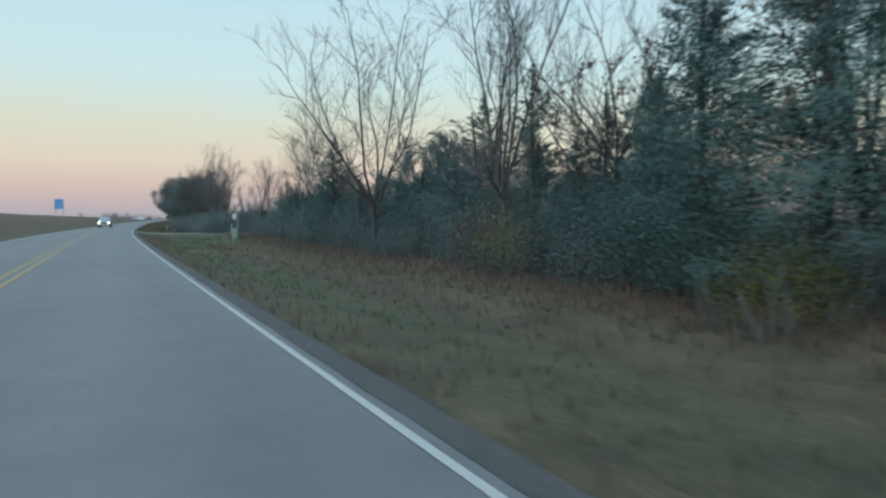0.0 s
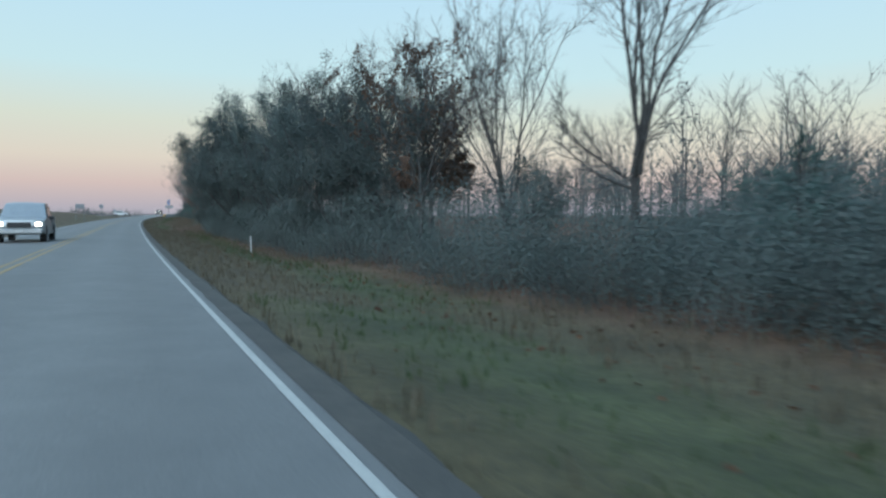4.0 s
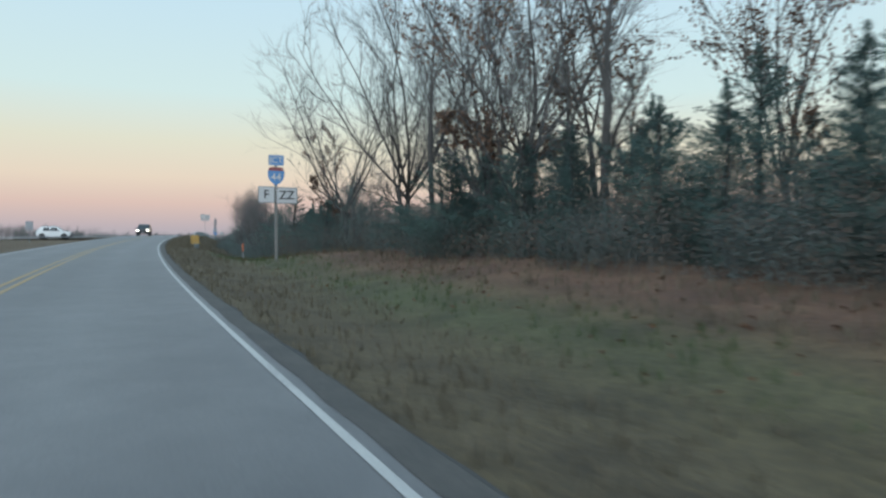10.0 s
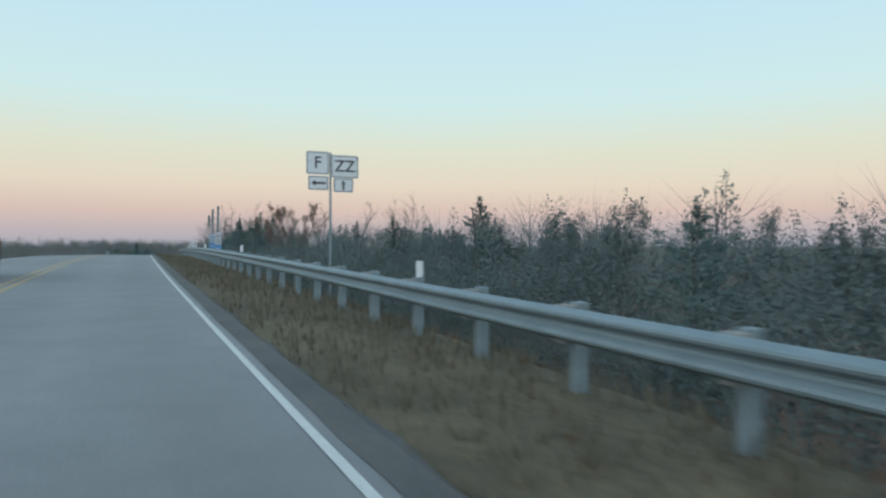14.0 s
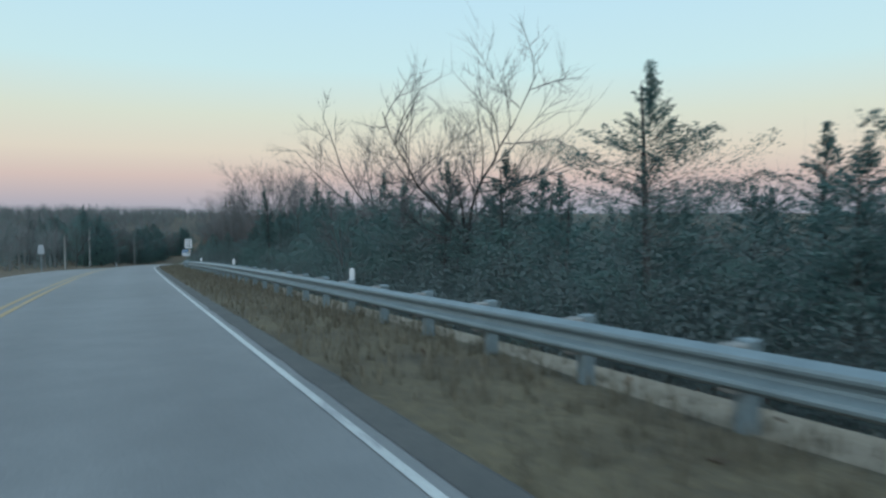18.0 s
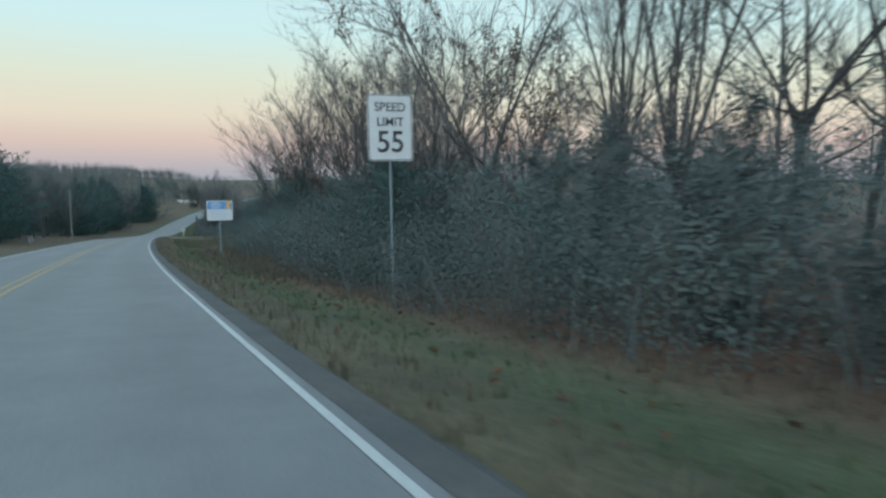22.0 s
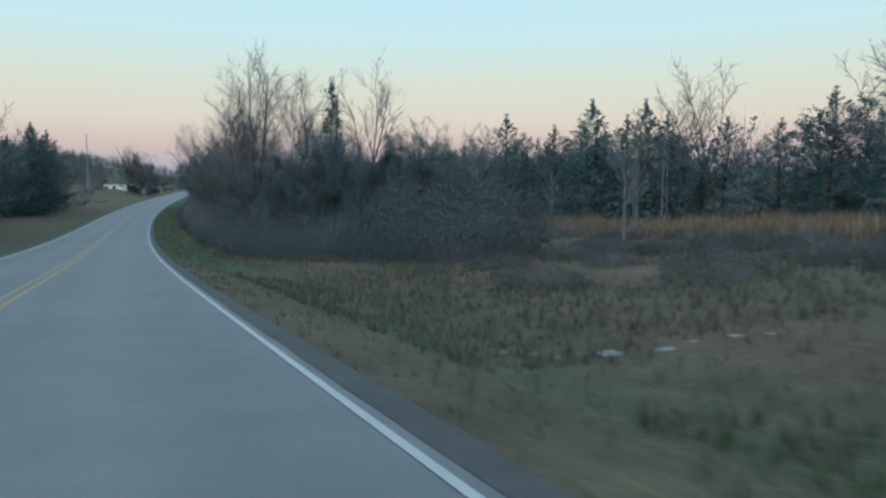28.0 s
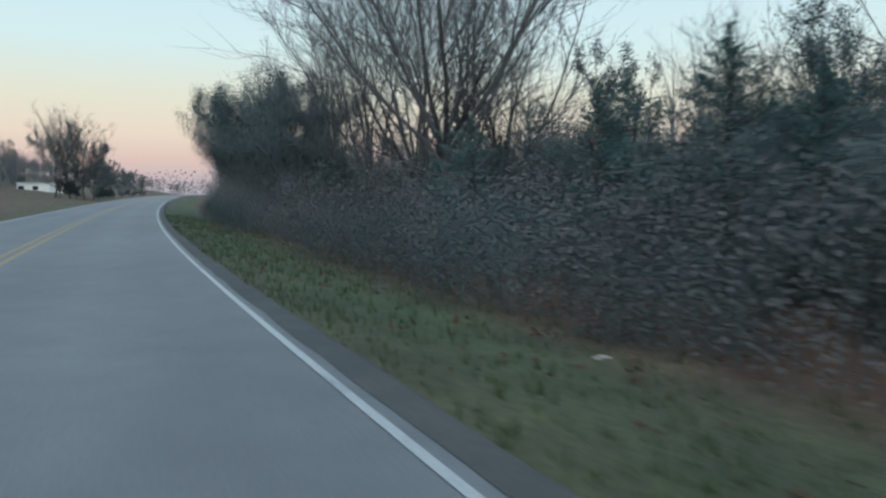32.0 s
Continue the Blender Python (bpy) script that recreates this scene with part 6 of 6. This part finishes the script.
def vehicle(name, m, paint, label, pickup=False, lit=True):
    """An SUV or a pickup; its nose points to -y."""
    root = thing(name, m, label, "car")
    roof = 1.78 if not pickup else 1.86
    W = 1.92 if not pickup else 2.0
    if pickup:
        prof = ((-2.75, 0.45), (-2.8, 0.75), (-2.72, 1.02), (-1.35, 1.16), (-0.62, roof - 0.06), (-0.3, roof), (0.85, roof), (1.1, 1.2), (2.75, 1.18), (2.8, 0.55), (2.1, 0.38), (-2.2, 0.36))
        axles, ws = (-1.85, 1.75), ((-1.18, 1.18), (-0.58, roof - 0.12))
    else:
        prof = ((-2.3, 0.42), (-2.36, 0.72), (-2.28, 0.98), (-1.22, 1.10), (-0.50, roof - 0.08), (-0.15, roof), (1.55, roof - 0.02), (2.12, 1.18), (2.25, 0.95), (2.28, 0.5), (1.8, 0.36), (-1.9, 0.34))
        axles, ws = (-1.42, 1.38), ((-1.06, 1.13), (-0.46, roof - 0.13))
    part("body", loft_body(prof, W, 0.20, roof), paint, root)
    (ya, za), (yb, zb) = ws
    quad_plate(root, "windscreen", ((-0.78, ya - 0.05, za + 0.08), (0.78, ya - 0.05, za + 0.08), (0.66, yb - 0.06, zb + 0.05), (-0.66, yb - 0.06, zb + 0.05)), M_GLASSDARK, "dark windscreen", -0.05)
    ends = ((-0.75, 0.35), (0.42, 0.85 if pickup else 1.28)) if True else ()
    for sx in (-1, 1):
        for k, (a, b) in enumerate(ends):
            x0, x1 = sx * (W / 2 + 0.004), sx * (W / 2 - 0.155)
            quad_plate(root, "side_window", ((x0 - sx * 0.03, a, 1.12), (x0 - sx * 0.03, b, 1.12), (x1, b - 0.05, roof - 0.16), (x1, a + (0.35 if k == 0 else 0.05), roof - 0.16)), M_GLASSDARK, "", 0.02 * sx)
        part("mirror", box(0.20, 0.10, 0.15, (sx * (W / 2 + 0.12), ya + 0.28, 1.08), 0.03), M_TRIM, root)
        part("headlight", box(0.26, 0.10, 0.17, (sx * (W / 2 - 0.24), prof[1][0] + 0.08, 0.76), 0.03), M_LAMP if lit else M_WHITE, root, "lit headlamp" if lit else "clear headlamp")
        for y in axles:
            wheel = part("wheel", rod(0.36, 0.24, (-0.12, 0, 0), 20, axis="X"), M_TYRE, root, "black tyre")
            wheel.location = (sx * (W / 2 - 0.12), y, 0.36)
            part("rim", rod(0.21, 0.25, (-0.125, 0, 0), 14, axis="X"), M_RIM, wheel, "alloy rim")
            part("wheel_arch", rod(0.42, 0.03, (sx * (W / 2) - 0.02, y, 0.38), 20, axis="X"), M_TRIM, root)
    part("grille", box(0.95, 0.06, 0.24, (0, prof[1][0] + 0.0, 0.70), 0.02), M_TRIM, root)
    part("bumper", box(W - 0.16, 0.18, 0.24, (0, prof[0][0] + 0.0, 0.40), 0.05), M_TRIM if not pickup else M_CARSILVER, root)
    part("plate_bar", box(0.32, 0.015, 0.15, (0, prof[0][0] - 0.10, 0.47), 0.004), M_WHITE, root)
    if not pickup:
        for sx in (-0.62, 0.62):
            part("roof_rail", box(0.04, 1.6, 0.05, (sx, 0.6, roof + 0.03), 0.012), M_TRIM, root)
    return root


def on_road(s, l, turn=0.0):
    p = road_point(s, l)
    return Matrix.Translation((p.x, p.y, p.z + 0.04 - abs(l) * 0.012)) @ Matrix.Rotation(heading(s) + radians(turn), 4, "Z") @ Matrix.Rotation(float(np.interp(s, _s, _g)), 4, "X")


vehicle("pickup_truck", on_road(137, -1.9), M_CARSILVER, "silver pickup truck with lit headlamps in the oncoming lane", True)
vehicle("suv", on_road(363, -1.75), M_CARDARK, "dark SUV with lit headlamps and roof rails in the oncoming lane")
vehicle("suv", spot(357, -13.2, 0.05, 90), M_CARWHITE, "white SUV standing side-on at the crossing", lit=False)


# ---- poles and the far house ----
def utility_pole(s, l, h, arm=True, lean=0.0):
    r = thing("utility_pole", spot(s, l, tilt=lean), "weathered wooden utility pole", "utility pole", "utility poles")
    part("pole", rod(0.15, h + 0.8, (0, 0, -0.8), 12, 0.09), M_POSTWOOD, r)
    if arm:
        part("crossarm", box(1.8, 0.1, 0.12, (0, 0.1, h - 0.5), 0.01), M_POSTWOOD, r)
        for x in (-0.8, 0.0, 0.8):
            part("insulator", rod(0.04, 0.16, (x, 0.1, h - 0.38), 8, 0.025), M_WHITE, r)


for s, l, h, arm, lean in ((556.6, -9.5, 5.5, False, 0), (612, -13.3, 8.5, False, 0), (678, -12, 9.0, False, 0), (849, -13.1, 15.0, False, 0.6), (760, -24, 10.0, False, 0)):
    utility_pole(s, l, h, arm, lean)


def far_house():
    r = thing("mobile_home", spot(936, -21.5, -1.2, turn=8), "low cream mobile home with a grey roof across the road", "house")
    part("wall", box(9.4, 4.2, 2.5, (0, 0, 0.3), 0.03), M_SIDING, r, "cream siding wall")
    part("skirting", box(9.3, 4.1, 0.5, (0, 0, -0.15), 0.02), M_ROOF, r)
    roof = slab([(-4.9, 0), (4.9, 0), (4.9, 0.12), (-4.9, 0.12)], 4.8, (0, -2.4, 2.8))
    for v in roof.verts:
        v.co.z += 0.35 * (1 - abs(v.co.y) / 2.4) if v.co.z > 2.85 else 0
    part("roof", roof, M_ROOF, r)
    for x in (-4.0, -1.6, 3.6):
        w = part("window", box(1.1, 0.08, 0.9, (x, -2.11, 1.35), 0.01), M_WHITE, r)
        part("pane", box(0.95, 0.03, 0.76, (x, -2.155, 1.42), 0.004), M_GLASSDARK, w)
    d = part("door", box(0.9, 0.08, 2.0, (1.2, -2.12, 0.4), 0.01), M_WHITE, r)
    part("handle", rod(0.02, 0.08, (1.5, -2.2, 1.4), 8, axis="Y"), M_RIM, d)


far_house()


# ---- grass, tall dead grass and fallen leaves ----
def blades(name, mat, spots, size, per, label, lean=0.5):
    """Tufts of pointed blades on the ground, in one mesh."""
    g = random.Random(len(spots))
    V, F = [], []
    for s, l, k in spots:
        p = ground_point(s, l)
        for _ in range(per):
            a = g.uniform(0, 6.283)
            h = size * k * g.uniform(0.5, 1.2)
            d = Vector((math.cos(a), math.sin(a), 0))
            q = p + d * g.uniform(0, 0.12) + Vector((0, 0, -0.03))
            w = d.cross(Vector((0, 0, 1))) * (size * 0.035 + 0.006)
            m = q + d * (h * 0.2 * lean) + Vector((0, 0, h * 0.6))
            t = q + d * (h * 0.7 * lean) + Vector((0, 0, h))
            i = len(V)
            V.extend((q - w, q + w, m + w * 0.6, m - w * 0.6, t))
            F.extend(((i, i + 1, i + 2, i + 3), (i + 3, i + 2, i + 4)))
    ob = link_mesh(name, V, F, mat)
    return tagged(ob, label, "grass", kind="stuff")


gr = random.Random(5)
verge_dry, verge_green, tall_grass = [], [], []
for _ in range(54000):
    s, u = gr.uniform(0, 830), gr.random()
    edge = min(lerp(s, TREE_EDGE), 16)
    l = 3.94 + (edge - 3.2) * u ** 1.15
    if 79 < s < 90 or 668 < s < 683:
        continue
    green = mown(s, l) + 0.3 * noise.noise(Vector((s * 0.05, l * 0.3, 5)))
    (verge_green if green > 0.38 else verge_dry).append((s, l, gr.uniform(0.6, 1.3) * (1.4 if l > 7.5 else 1)))
for _ in range(7000):
    s = gr.uniform(300, 512)
    verge_dry.append((s, 4.3 + 2.6 * gr.random(), gr.uniform(0.6, 1.5)))
weeds = []
for _ in range(24000):
    s, l = gr.uniform(606, 712), 6.0 + 28 * gr.random() ** 1.3
    if noise.noise(Vector((s * 0.15, l * 0.15, 7))) > -0.38 and not (668.5 < s < 680 and l < 8) and not abs(s - lerp(l, ((4, 673.5), (10, 674), (20, 681), (34, 692)))) < 3.0:
        weeds.append((s, l, gr.uniform(0.5, 1.3)))
blades("field_weeds", M_GREENGRASS, weeds[::3], 0.26, 4, "low green-brown weeds in the rough field")
blades("withered_weeds", M_WEED, [w for i, w in enumerate(weeds) if i % 3], 0.30, 3, "low brown weeds in the rough field")
blades("dry_grass", M_STRAW, verge_dry, 0.20, 3, "dry straw-coloured roadside grass tufts")
blades("green_grass", M_GREENGRASS, verge_green, 0.15, 3, "short green roadside grass tufts")
for _ in range(14000):
    s = gr.uniform(612, 800)
    l = gr.uniform(17, 62)
    if noise.noise(Vector((s * 0.05, l * 0.05, 1))) > -0.15 and l > (14 + max(0, 700 - s) * 0.35 if s < 696 else 31):
        tall_grass.append((s, l, gr.uniform(0.6, 1.2)))
for _ in range(9000):
    s = gr.uniform(684, 790)
    tall_grass.append((s, gr.uniform(34, 56), gr.uniform(0.7, 1.2)))
blades("tall_dead_grass", M_TALL, tall_grass, 1.15, 3, "tall russet dead grass in the field", 0.3)


foot = []
for _ in range(3600):
    s = gr.choice((gr.uniform(-4, 76), gr.uniform(560, 602)))
    l = lerp(s, TREE_EDGE) + gr.gauss(-0.6, 1.1)
    if l > 5.5:
        foot.append((s, l, gr.uniform(0.5, 1.3)))
blades("brown_weeds", M_WEED, foot, 0.36, 3, "brown dead weeds at the foot of the wood", 0.6)


def leaf_litter():
    g = random.Random(9)
    V, F = [], []
    for _ in range(14000):
        s = g.uniform(0, 820)
        edge = lerp(s, TREE_EDGE)
        if edge > 30:
            continue
        l = edge + g.gauss(-0.8, 1.8)
        if l < 4.6:
            continue
        leaf(V, F, ground_point(s, l) + Vector((0, 0, 0.03)), g.uniform(0.07, 0.14), g)
    return tagged(link_mesh("fallen_leaves", V, F, M_LITTER), "brown fallen leaves along the edge of the wood", "leaves", kind="stuff")


leaf_litter()
